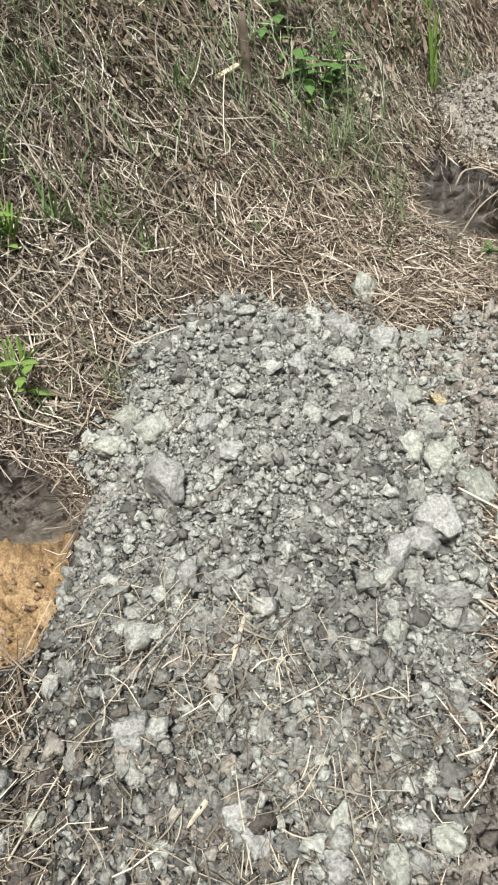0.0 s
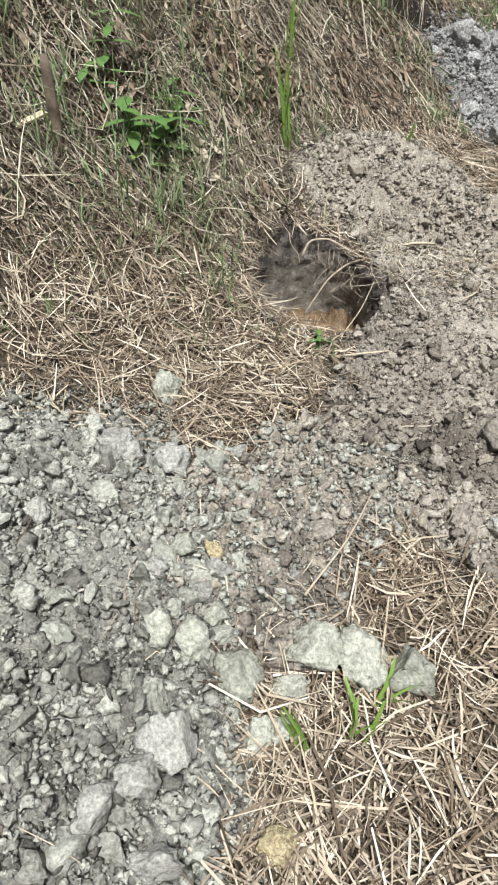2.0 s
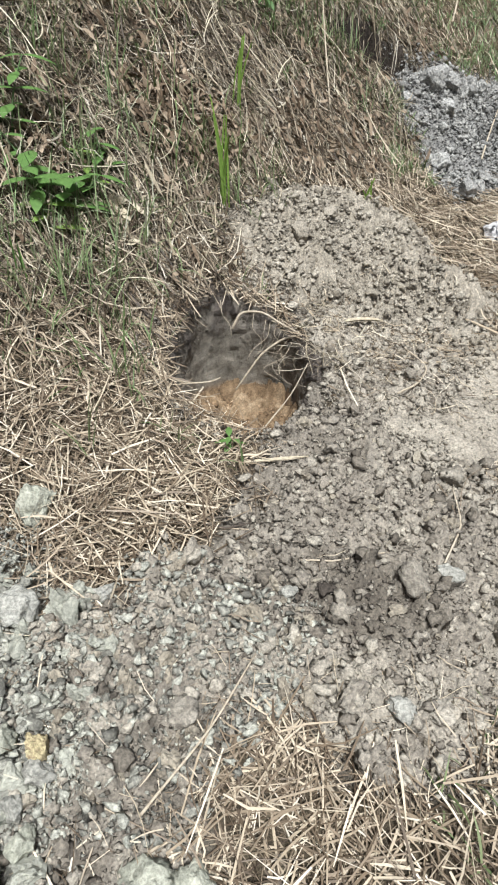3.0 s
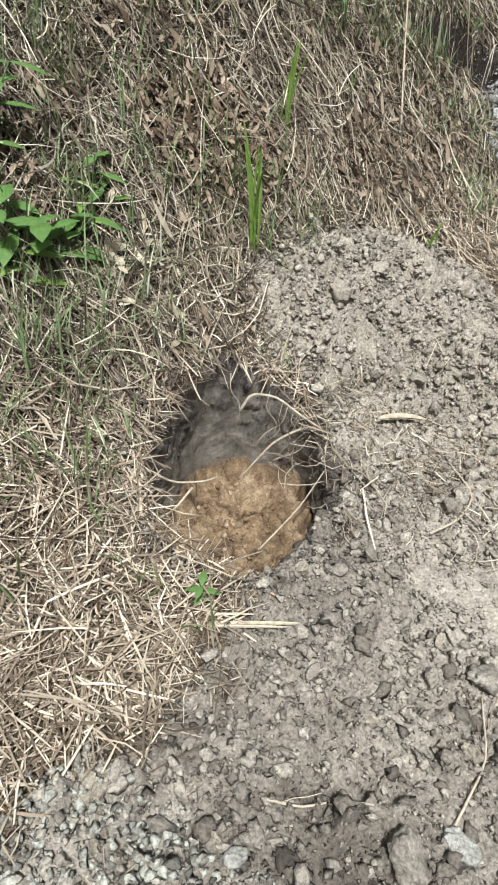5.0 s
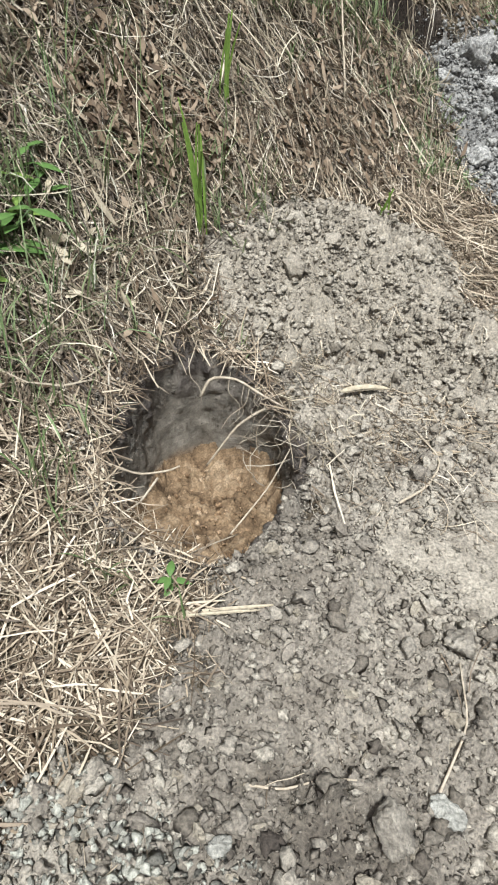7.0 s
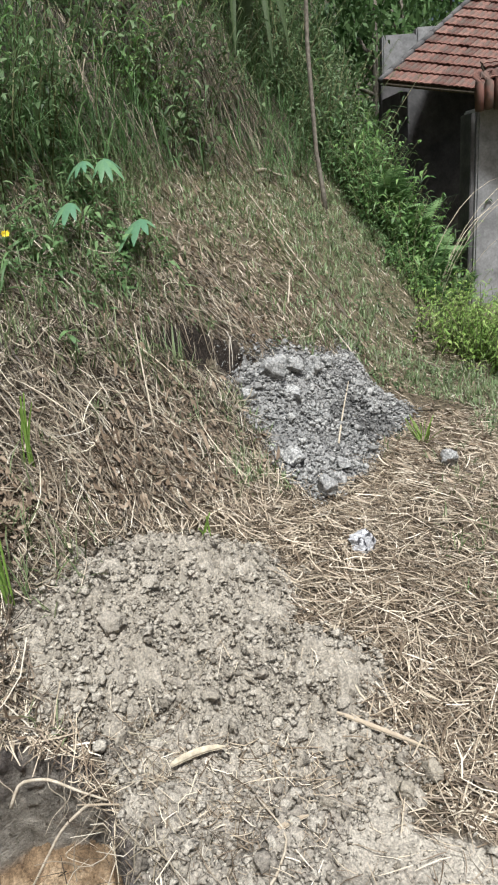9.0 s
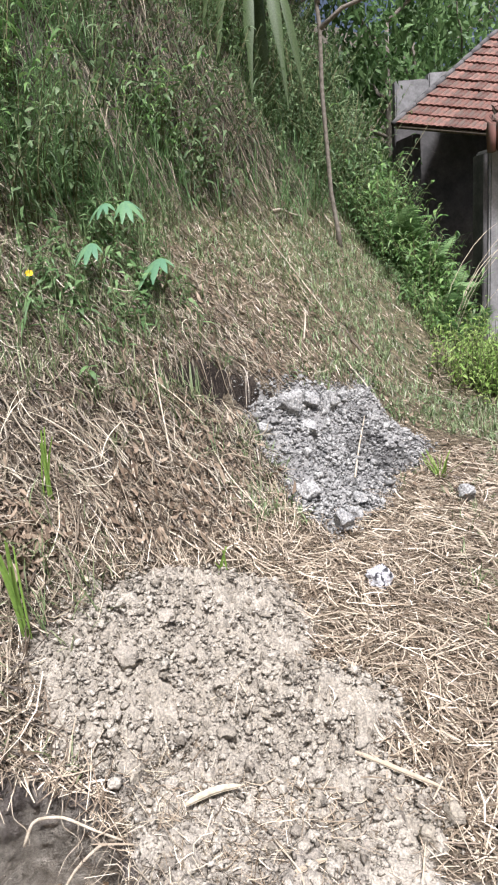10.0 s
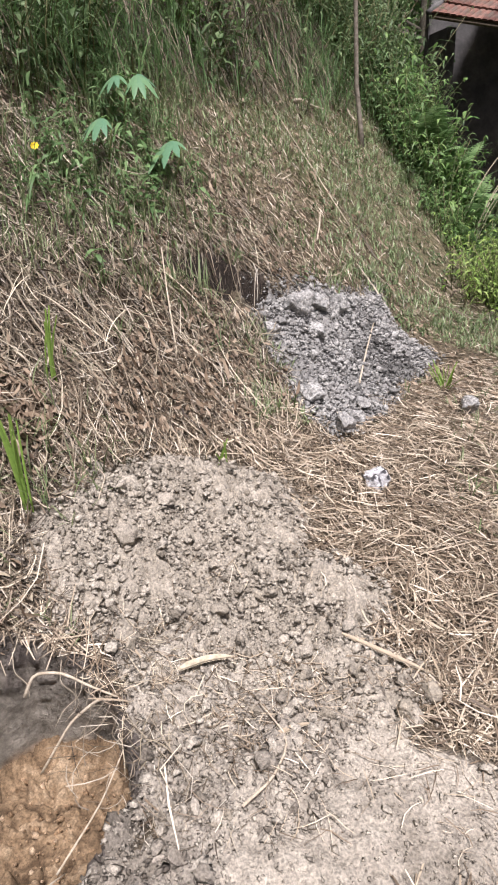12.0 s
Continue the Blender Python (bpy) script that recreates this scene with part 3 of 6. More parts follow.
# ---- the ground sheet ----
def tone_at(x, y):
    """How light the dug soil is at a place, 0..1: dark topsoil at the near heap's foot and in patches between the pits."""
    t = 0.54 + 0.09 * grain(x, y, 0.23, 171) + 0.1 * grain(x, y, 0.075, 172) + 0.08 * grain(x, y, 0.03, 173)
    t = t + 0.05 * step(0.75, 0.95, y) * step(2.0, 1.6, y) - 0.12 * step(0.85, 0.6, y) * step(0.2, 0.5, x + y) - 0.3 * step(0.6, 0.25, y + 0.8 * x) - 0.09 * step(0.25, 0.5, grain(x, y, 0.3, 174)) * (y < 2.6)
    t = t - 0.35 * step(0.0, 0.3, oval(x, y, 2.62, 5.15, 0.3, 0.2, 10, 0.3, 108)) - 0.22 * step(0.0, 0.5, oval(x, y, 1.17, 1.84, 0.24, 0.16, 0, 0.3, 109)) - 0.2 * step(0.0, 0.5, oval(x, y, 0.76, 1.42, 0.22, 0.12, 40, 0.3, 110)) - 0.1 * step(0.0, 0.5, oval(x, y, 0.5, 1.15, 0.25, 0.22, 0, 0.3, 111))
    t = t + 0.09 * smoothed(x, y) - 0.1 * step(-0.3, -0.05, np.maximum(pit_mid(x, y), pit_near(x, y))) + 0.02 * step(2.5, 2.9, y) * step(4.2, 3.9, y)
    return np.clip(t, 0.05, 1)


def tan_at(x, y):
    """Share of tan subsoil trodden into the dark soil, growing towards the tan heap."""
    return np.clip(np.maximum(0.5 * smoothed(x, y), step(2.55, 3.1, y + 0.25 * grain(x, y, 0.15, 176))) * step(1.0, 1.3, x + 0.1 * grain(x, y, 0.1, 177)) * step(4.5, 4.0, y), 0, 1)


def spread(lo, hi, fine, mid_lo, mid_hi, mid, far):
    """Coordinates: fine steps from lo to hi, middling ones to mid_lo and mid_hi, growing ones out to far."""
    core = list(np.arange(lo, hi, fine))
    right = [core[-1]]
    while right[-1] < far:
        s = right[-1] - right[-2] if len(right) > 1 else fine
        right.append(right[-1] + (min(s * 1.15, mid) if right[-1] < mid_hi else s * 1.3))
    left = [core[0]]
    while left[-1] > -far:
        s = left[-2] - left[-1] if len(left) > 1 else fine
        left.append(left[-1] - (min(s * 1.15, mid) if left[-1] > mid_lo else s * 1.3))
    return np.array(left[:0:-1] + core + right[1:])


def build_ground():
    gx = spread(-1.0, 2.05, 0.019, -4, 7, 0.09, 600)
    gy = spread(0.15, 4.05, 0.019, -2, 13, 0.09, 600)
    X, Y = np.meshgrid(gx, gy)
    Z = land(X, Y)
    rough = np.clip(np.maximum.reduce([mound_near(X, Y), mound_mid(X, Y), mound_far(X, Y), bare(X, Y) * 2]) * 6, 0, 1)
    Z = Z + rng.normal(0, 0.0042, X.shape) * rough * (1 - 0.6 * smoothed(X, Y))
    Z = Z - 0.014 * rough - 0.05 * step(-0.2, 0.1, pit_far(X, Y))
    nx, ny = len(gx), len(gy)
    i, j = np.meshgrid(np.arange(nx - 1), np.arange(ny - 1))
    a = (j * nx + i).ravel()
    ob = mesh_object("ground", np.stack([X, Y, Z], -1).reshape(-1, 3), [np.stack([a, a + 1, a + nx + 1, a + nx], -1)], EARTH, None, True)
    me = ob.data
    m1, m2, m3, d = mound_near(X, Y), mound_mid(X, Y), mound_far(X, Y), bare(X, Y)
    w = 0.1 * grain(X, Y, 0.12, 101)
    pits = [p(X, Y) for p, _ in PITS]
    deep = np.max(pits, 0)
    grey = np.maximum(step(-0.12, 0.05, m1 + w), step(-0.1, 0.05, m3 + w))
    soil = step(-0.06, 0.06, d + w)
    tan = np.maximum(step(-0.12, 0.05, m2 + w), soil * step(1.1, 1.5, X + 0.3 * grain(X, Y, 0.25, 102)) * step(1.9, 2.4, Y))
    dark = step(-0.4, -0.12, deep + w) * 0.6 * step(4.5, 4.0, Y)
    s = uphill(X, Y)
    # Steep bank's dark soil also carries painted shade for recesses behind the weeds.
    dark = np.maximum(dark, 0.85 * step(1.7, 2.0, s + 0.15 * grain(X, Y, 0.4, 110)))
    green = step(0.9, 2.0, s + 0.5 * grain(X, Y, 0.5, 106)) * 0.9 + step(5.0, 7.5, Y) * 0.5
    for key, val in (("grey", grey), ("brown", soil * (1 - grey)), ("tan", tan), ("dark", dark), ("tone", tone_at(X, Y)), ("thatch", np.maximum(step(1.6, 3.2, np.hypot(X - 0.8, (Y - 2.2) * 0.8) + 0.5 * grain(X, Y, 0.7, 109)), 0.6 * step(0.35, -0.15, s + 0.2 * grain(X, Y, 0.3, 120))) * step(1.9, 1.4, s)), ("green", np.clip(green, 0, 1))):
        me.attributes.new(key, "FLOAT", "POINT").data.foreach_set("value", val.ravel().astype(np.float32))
    return tagged(ob, "sloping hillside earth with dug planting pits", "ground", kind="structure")


ground = build_ground()


def pit_lining(pit, cx, cy, floor_z, clay_floor, label, mat):
    """Walls and floor of a dug pit: a rough bowl from its rim down to its floor."""
    na = 180
    ang = np.arange(na) * 2 * math.pi / na
    ca, sa = np.cos(ang), np.sin(ang)
    lo, hi = np.zeros(na), np.full(na, 0.8)
    for _ in range(30):
        mid = (lo + hi) / 2
        inside = pit(cx + mid * ca, cy + mid * sa) > 0.0
        lo, hi = np.where(inside, mid, lo), np.where(inside, hi, mid)
    rim = lo
    rings, clay, dark = [], [], []
    lip = land(cx + (rim + 0.02) * ca, cy + (rim + 0.02) * sa, False)
    rings.append(np.stack([cx + (rim + 0.045) * ca, cy + (rim + 0.045) * sa, land(cx + (rim + 0.045) * ca, cy + (rim + 0.045) * sa, False) - 0.03], -1))
    clay.append(np.zeros(na))
    dark.append(np.ones(na))
    down = 30
    for k in range(down + 1):
        t = k / down
        r = rim * (1 + 0.06 * math.exp(-t * 14) - 0.02 * t ** 2 - 0.04 * step(0.88, 1.0, t))
        z = lip + 0.006 + (floor_z - lip) * t
        q = ang * rim.mean()
        bx, by = cx + rim * ca, cy + rim * sa
        rough = np.array([0.012 * noise.fractal(Vector((px, py, pz)) * 9.0, 0.8, 2.0, 3) + (0.011 + 0.03 * max(0.0, 1 - 1.5 * t)) * noise.turbulence(Vector((px, py, pz)) * 26.0, 4, True) for px, py, pz in zip(bx, by, z)])
        r = r - rough * min(1, t * 8)
        z = z + 0.008 * grain(cx + r * ca, cy + r * sa, 0.05, 98) * (1 - t)
        rings.append(np.stack([cx + r * ca, cy + r * sa, z], -1))
        clay.append(step(0.09, 0.01, z - floor_z + 0.03 * grain(q, z, 0.05, 99)) if clay_floor else np.zeros(na))
        dark.append(step(0.52, 0.12, t + 0.12 * grain(q, z * 0, 0.09, 97) + 0.3 * (0.02 - rough) / 0.02) if clay_floor else np.ones(na))
    last = np.hypot(rings[-1][:, 0] - cx, rings[-1][:, 1] - cy)
    flat = 44
    for k in range(1, flat + 1):
        r = last * (1 - k / (flat + 0.6))
        px, py = cx + r * ca, cy + r * sa
        z = floor_z - 0.05 + 0.02 * grain(px, py, 0.12, 91)
        rings.append(np.stack([px, py, z], -1))
        clay.append(np.full(na, 1.0 if clay_floor else 0.0))
        dark.append(np.zeros(na))
    v = np.concatenate(rings)
    n = len(rings)
    i = np.arange(n - 1)[:, None] * na
    j = np.arange(na)[None, :]
    jn = (j + 1) % na
    f = np.stack([i + j, i + na + j, i + na + jn, i + jn], -1).reshape(-1, 4)
    cap = np.arange(na) + (n - 1) * na
    mid_v = v[cap].mean(0)
    ob = mesh_object("planting_pit", np.concatenate([v, mid_v[None]]), [f, np.stack([cap, np.roll(cap, -1), np.full(na, len(v))], -1)], mat, None, False)
    for key, val in (("clay", np.concatenate(clay)), ("dark", np.concatenate(dark) * 0.9), ("walls", np.ones(len(v)))):
        ob.data.attributes.new(key, "FLOAT", "POINT").data.foreach_set("value", np.append(val, val[-1]).astype(np.float32))
    return tagged(ob, label, "pit", kind="structure")


near_pit = pit_lining(pit_near, -0.625, 0.96, -0.1, True, "round planting pit with a yellow-orange clay floor", PIT_OCHRE)
mid_pit = pit_lining(pit_mid, 0.89, 2.785, -0.14, True, "open planting pit, dark topsoil walls and orange clay floor", PIT_EARTH)


# ---- loose clods and crumbs ----
CLOD_MESHES = []
for _ in range(10):
    v, f = rock_shape(rng, 2, 0.3, 6, 0.85)
    CLOD_MESHES.append((v, f))


def scatter(inside, box, count, gen, need=0.0):
    """Random places where inside(x, y) exceeds need."""
    xs, ys = np.empty(0), np.empty(0)
    while len(xs) < count:
        x, y = gen.uniform(box[0], box[1], count), gen.uniform(box[2], box[3], count)
        ok = inside(x, y) > need
        xs, ys = np.concatenate([xs, x[ok]]), np.concatenate([ys, y[ok]])
    return xs[:count], ys[:count]


def crumbs(name, label, x, y, r, mat, parent=None, level=1, sink=0.12):
    """Many small lumps as one mesh."""
    v0, f0 = ICO[level]
    n = len(x)
    gen = np.random.default_rng(len(x))
    v = v0[None] * (1 + gen.uniform(-0.5, 0.35, (n, len(v0), 1))) + gen.normal(0, 0.3 if level < 2 else 0.12, (n, len(v0), 3))
    v = v * gen.uniform(0.6, 1.3, (n, 1, 3))
    ang = gen.uniform(0, 6.28, n)
    c, s = np.cos(ang)[:, None], np.sin(ang)[:, None]
    v = np.stack([v[..., 0] * c - v[..., 1] * s, v[..., 0] * s + v[..., 1] * c, v[..., 2] * 0.8], -1)
    relief, own = crumble(x, y)
    z = land(x, y) + 0.8 * relief + (r * gen.uniform(0, 0.7, n) ** 2)
    v = v * r[:, None, None] + np.stack([x, y, z + r * (0.6 - sink * 2)], -1)[:, None]
    f = (f0[None] + (np.arange(n) * len(v0))[:, None, None]).reshape(-1, 3)
    ob = mesh_object(name, v.reshape(-1, 3), [f], mat, parent)
    ob.data.attributes.new("tone", "FLOAT", "POINT").data.foreach_set("value", np.repeat(np.clip(tone_at(x, y) + own + {2: 0.13, 1: 0.1}.get(level, 0.06), 0, 1), len(v0)).astype(np.float32))
    ob.data.attributes.new("tan", "FLOAT", "POINT").data.foreach_set("value", np.repeat(tan_at(x, y), len(v0)).astype(np.float32))
    ob.data.attributes.new("piece", "FLOAT", "POINT").data.foreach_set("value", np.repeat(gen.uniform(0, 1, n), len(v0)).astype(np.float32))
    return tagged(ob, label, "" if parent else "soil", kind="stuff")


def shared_clods(mat):
    out = []
    for v, f in CLOD_MESHES[:6]:
        me = bpy.data.meshes.new("clod")
        me.from_pydata([tuple(p) for p in v], [], f.tolist())
        me.materials.append(mat)
        out.append(me)
    return out


def clod_parts(parent, x, y, r, mat, gen):
    """Clods that can be told apart: objects of their own on shared meshes."""
    kinds = shared_clods(mat)
    z = land(x, y) + 0.6 * crumble(x, y)[0]
    for k in range(len(x)):
        ob = new("clod", kinds[gen.integers(len(kinds))])
        ob.parent = parent
        ob.matrix_basis = Matrix.Translation((x[k], y[k], z[k] + 0.25 * r[k])) @ Euler(gen.uniform(0, 6.28, 3)).to_matrix().to_4x4() @ Matrix.Diagonal((r[k], r[k] * gen.uniform(0.7, 1.1), r[k] * gen.uniform(0.6, 0.9), 1))


def power_sizes(gen, n, lo, hi, a=2.2):
    u = gen.uniform(0, 1, n)
    return (lo ** (1 - a) + u * (hi ** (1 - a) - lo ** (1 - a))) ** (1 / (1 - a))


def soil_surface(inside, box, cell, mat, parent, scale=1.0, shade=0.0, rise=1.0):
    """The broken top of dug soil as a fine sheet, sinking under the ground at its edge."""
    gx, gy = np.arange(box[0], box[1], cell), np.arange(box[2], box[3], cell)
    X, Y = np.meshgrid(gx, gy)
    X = X + np.random.default_rng(len(gx)).uniform(-0.3, 0.3, X.shape) * cell
    d = inside(X, Y)
    w = step(-0.14, 0.02, d)
    h, own = crumble(X, Y, scale)
    Z = land(X, Y) + rise * h * w - 0.03 * (1 - w) - 0.004
    keep = (d > -0.16) & (np.maximum(pit_mid(X, Y), pit_near(X, Y)) < -0.03)
    ok = keep[:-1, :-1] & keep[1:, :-1] & keep[:-1, 1:] & keep[1:, 1:]
    j, i = np.nonzero(ok)
    a = j * len(gx) + i
    f = np.stack([a, a + 1, a + len(gx) + 1, a + len(gx)], -1)
    used, f = np.unique(f, return_inverse=True)
    v = np.stack([X, Y, Z], -1).reshape(-1, 3)[used]
    ob = mesh_object("soil_surface", v, [f.reshape(-1, 4)], mat, parent)
    tone = np.clip(tone_at(X, Y) + own + shade, 0, 1).ravel()[used]
    ob.data.attributes.new("tone", "FLOAT", "POINT").data.foreach_set("value", tone.astype(np.float32))
    ob.data.attributes.new("tan", "FLOAT", "POINT").data.foreach_set("value", tan_at(X, Y).ravel()[used].astype(np.float32))
    ob.data.attributes.new("piece", "FLOAT", "POINT").data.foreach_set("value", np.full(len(used), 0.46, np.float32))
    return tagged(ob, kind="stuff")


def soil_mound(label, inside, box, mats, counts, sizes, seed, cell, scale=1.0, rise=1.0):
    """A heap of dug-out soil: big clods as parts, small crumbs together."""
    gen = np.random.default_rng(seed)
    m = thing("soil_mound", label, "soil mound", "heaps of dug soil")
    soil_surface(inside, box, cell, mats[1], m, scale, 0.0, rise)
    x, y = scatter(inside, box, counts[0], gen, -0.02)
    clod_parts(m, x, y, power_sizes(gen, counts[0], *sizes[0]), mats[0], gen)
    x, y = scatter(lambda u, w: inside(u, w) - 0.9 * (grain(u, w, 0.13, seed + 60) + 0.6 * grain(u, w, 0.05, seed + 61) < -0.12) * (lattice(np.floor(u * 900), np.floor(w * 900), 9) < 0.8), box, counts[1], gen, -0.08)
    crumbs("loose_soil", "", x, y, power_sizes(gen, counts[1], *sizes[1]), mats[1], m, 1)
    x, y = scatter(inside, box, counts[3], gen, -0.04)
    crumbs("loose_soil", "", x, y, power_sizes(gen, counts[3], *sizes[3]), mats[1], m, 2)
    x, y = scatter(lambda u, w: inside(u, w) + 0.12 * grain(u, w, 0.12, 5), box, counts[2], gen, -0.16)
    crumbs("loose_soil", "", x, y, power_sizes(gen, counts[2], *sizes[2], 1.8), mats[1], m, 0)
    return m


heap = soil_mound("large heap of crumbly grey dug soil beside a planting pit", mound_near, (-0.6, 0.75, 0.1, 2.15), (CLOD_GREY, CRUMB_GREY), (230, 14000, 24000, 420), ((0.012, 0.034, 2.4), (0.0038, 0.014, 2.4), (0.002, 0.0058), (0.01, 0.028, 2.4)), 1, 0.0056)
gen = np.random.default_rng(6)
STONY_SHAPES = [rock_shape(rng, 3, 0.34, 9, 0.85) for _ in range(6)]


def stony_lumps(parent, inside, box, count, sizes, mat=None):
    """Larger broken lumps of stony subsoil lying thick on a heap's flank."""
    kinds = []
    for v, f in STONY_SHAPES:
        me = bpy.data.meshes.new("lump")
        me.from_pydata([tuple(p) for p in v], [], f.tolist())
        me.materials.append(mat or CLOD_STONY)
        kinds.append(me)
    x, y = scatter(inside, box, count, gen)
    r = power_sizes(gen, count, *sizes)
    z = land(x, y) + 0.6 * crumble(x, y)[0]
    for k in range(count):
        ob = new("lump", kinds[gen.integers(len(kinds))])
        ob.parent = parent
        ob.matrix_basis = Matrix.Translation((x[k], y[k], z[k] + 0.3 * r[k])) @ Euler(gen.uniform(0, 6.28, 3)).to_matrix().to_4x4() @ Matrix.Diagonal((r[k], r[k] * gen.uniform(0.75, 1.1), r[k] * gen.uniform(0.65, 0.95), 1))


stony_lumps(heap, lambda x, y: oval(x, y, 0.42, 1.4, 0.2, 0.42, -8, 0.2, 181), (0.1, 0.8, 0.9, 2.0), 80, (0.017, 0.045, 2.2))
stony_lumps(heap, lambda x, y: oval(x, y, -0.22, 1.25, 0.2, 0.12, 0, 0.2, 183), (-0.5, 0.1, 1.0, 1.5), 16, (0.015, 0.034, 2.0))
soil_mound("heap of tan crumbly soil beside an open planting pit", mound_mid, (0.75, 2.0, 3.05, 4.05), (CLOD_TAN, CRUMB_TAN), (150, 3000, 14000, 160), ((0.009, 0.026, 2.4), (0.004, 0.014, 2.6), (0.0018, 0.005), (0.008, 0.02, 2.6)), 2, 0.0056, 0.9)
soil_mound("distant heap of pale grey broken soil on the slope", mound_far, (1.6, 3.3, 4.2, 6.1), (CLOD_PALE, CRUMB_PALE), (60, 3400, 7000, 70), ((0.014, 0.036, 2.3), (0.006, 0.015, 2.5), (0.004, 0.009), (0.014, 0.03, 2.3)), 3, 0.0085, 1.0, 0.55)
gen = np.random.default_rng(4)
NOT_PIT = lambda x, y: -np.maximum(pit_mid(x, y), np.maximum(pit_near(x, y), pit_far(x, y)))
on_bare = lambda x, y: np.minimum(bare(x, y) * 3, NOT_PIT(x, y) * 4) - 0.95 * smoothed(x, y) * (lattice(np.floor(x * 900), np.floor(y * 900), 9) < 0.94)
on_bare_wide = lambda x, y: np.where(np.maximum.reduce([mound_near(x, y), mound_mid(x, y)]) > 0.12, -1.0, bare(x, y) * 1.5)
trodden = thing("trodden_soil", "brown and grey clods trodden into bare soil between pits", "soil")
soil_surface(on_bare_wide, (-0.8, 2.3, -0.35, 3.5), 0.0072, CRUMB_DARK, trodden, 1.0, 0.04)
x, y = scatter(on_bare, (-0.7, 2.2, -0.3, 3.4), 300, gen, -0.05)
clod_parts(trodden, x[:170], y[:170], power_sizes(gen, 170, 0.01, 0.024, 2.4), CLOD_DARK, gen)
stony_lumps(trodden, on_bare, (-0.7, 2.2, -0.3, 3.4), 150, (0.011, 0.028, 2.2), CLOD_BROWN)
x, y = scatter(on_bare, (-0.7, 2.2, -0.3, 3.4), 800, gen, -0.06)
crumbs("loose_soil", "", x, y, power_sizes(gen, 800, 0.009, 0.023, 2.3), CRUMB_DARK, trodden, 2)
x, y = scatter(on_bare, (-0.7, 2.2, -0.3, 3.4), 8500, gen, -0.1)
crumbs("loose_soil", "", x, y, power_sizes(gen, 8500, 0.004, 0.014, 2.6), CRUMB_DARK, trodden, 0)
x, y = scatter(on_bare, (-0.7, 2.2, -0.3, 3.4), 22000, gen, -0.15)
crumbs("loose_soil", "", x, y, power_sizes(gen, 22000, 0.002, 0.006, 1.9), CRUMB_DARK, trodden, -1)
on_patch = lambda x, y: np.minimum(smoothed(x, y) - 0.3, NOT_PIT(x, y) * 4)
x, y = scatter(on_patch, (0.9, 2.3, 1.9, 3.0), 900, gen)
crumbs("loose_soil", "", x, y, power_sizes(gen, 900, 0.0018, 0.008, 2.6), CRUMB_TAN, trodden, 0, 0.3)
beside_heap = lambda x, y: oval(x, y, 0.74, 1.62, 0.3, 0.24, 40, 0.25, 185)
stony_lumps(trodden, beside_heap, (0.4, 1.1, 1.3, 1.95), 70, (0.01, 0.028, 2.1), CLOD_BROWN)
x, y = scatter(beside_heap, (0.4, 1.1, 1.3, 1.95), 1600, gen, -0.1)
crumbs("loose_soil", "", x, y, power_sizes(gen, 1600, 0.004, 0.014, 2.3), CRUMB_GREY, trodden)
notch = thing("soil_cut", "topsoil laid bare, painted darker for shade, where the bank is cut behind a heap", "soil", "", "stuff")
soil_surface(lambda x, y: np.where(mound_far(x, y) > 0.1, -1.0, pit_far(x, y)), (1.1, 2.3, 4.8, 5.75), 0.01, SHADED_TOPSOIL, notch, 1.6, -0.1)
rim = lambda x, y: 0.1 - np.abs(np.maximum(pit_mid(x, y), pit_near(x, y)) + 0.14)
x, y = scatter(rim, (-1.1, 1.4, 0.5, 3.4), 2600, gen)
crumbs("rim_crumbs", "dark crumbs of topsoil round the pit's rim", x, y, power_sizes(gen, 2600, 0.002, 0.009, 1.9), CRUMB_DARK, None, 0)


def floor_crumbs(pit, cx, cy, floor_z, count, seed):
    gen = np.random.default_rng(seed)
    x, y = scatter(pit, (cx - 0.35, cx + 0.35, cy - 0.4, cy + 0.4), count, gen, 0.2)
    r = power_sizes(gen, count, 0.002, 0.013, 2.4)
    v0, f0 = ICO[1]
    v = v0[None] * (1 + gen.uniform(-0.45, 0.35, (count, len(v0), 1))) + gen.normal(0, 0.2, (count, len(v0), 3))
    z = floor_z + 0.015 * grain(x, y, 0.13, 393) + 0.012 + 0.1 * r
    v = v * r[:, None, None] + np.stack([x, y, z], -1)[:, None]
    f = (f0[None] + (np.arange(count) * len(v0))[:, None, None]).reshape(-1, 3)
    ob = mesh_object("clay_crumbs", v.reshape(-1, 3), [f], CRUMB_CLAY)
    ob.data.attributes.new("piece", "FLOAT", "POINT").data.foreach_set("value", np.repeat(gen.uniform(0, 1, count), len(v0)).astype(np.float32))
    tagged(ob, "orange-brown clay crumbs on the pit's floor", "soil", kind="stuff")


floor_crumbs(pit_mid, 0.89, 2.785, -0.14, 300, 15)
floor_crumbs(pit_near, -0.625, 0.96, -0.1, 300, 16)


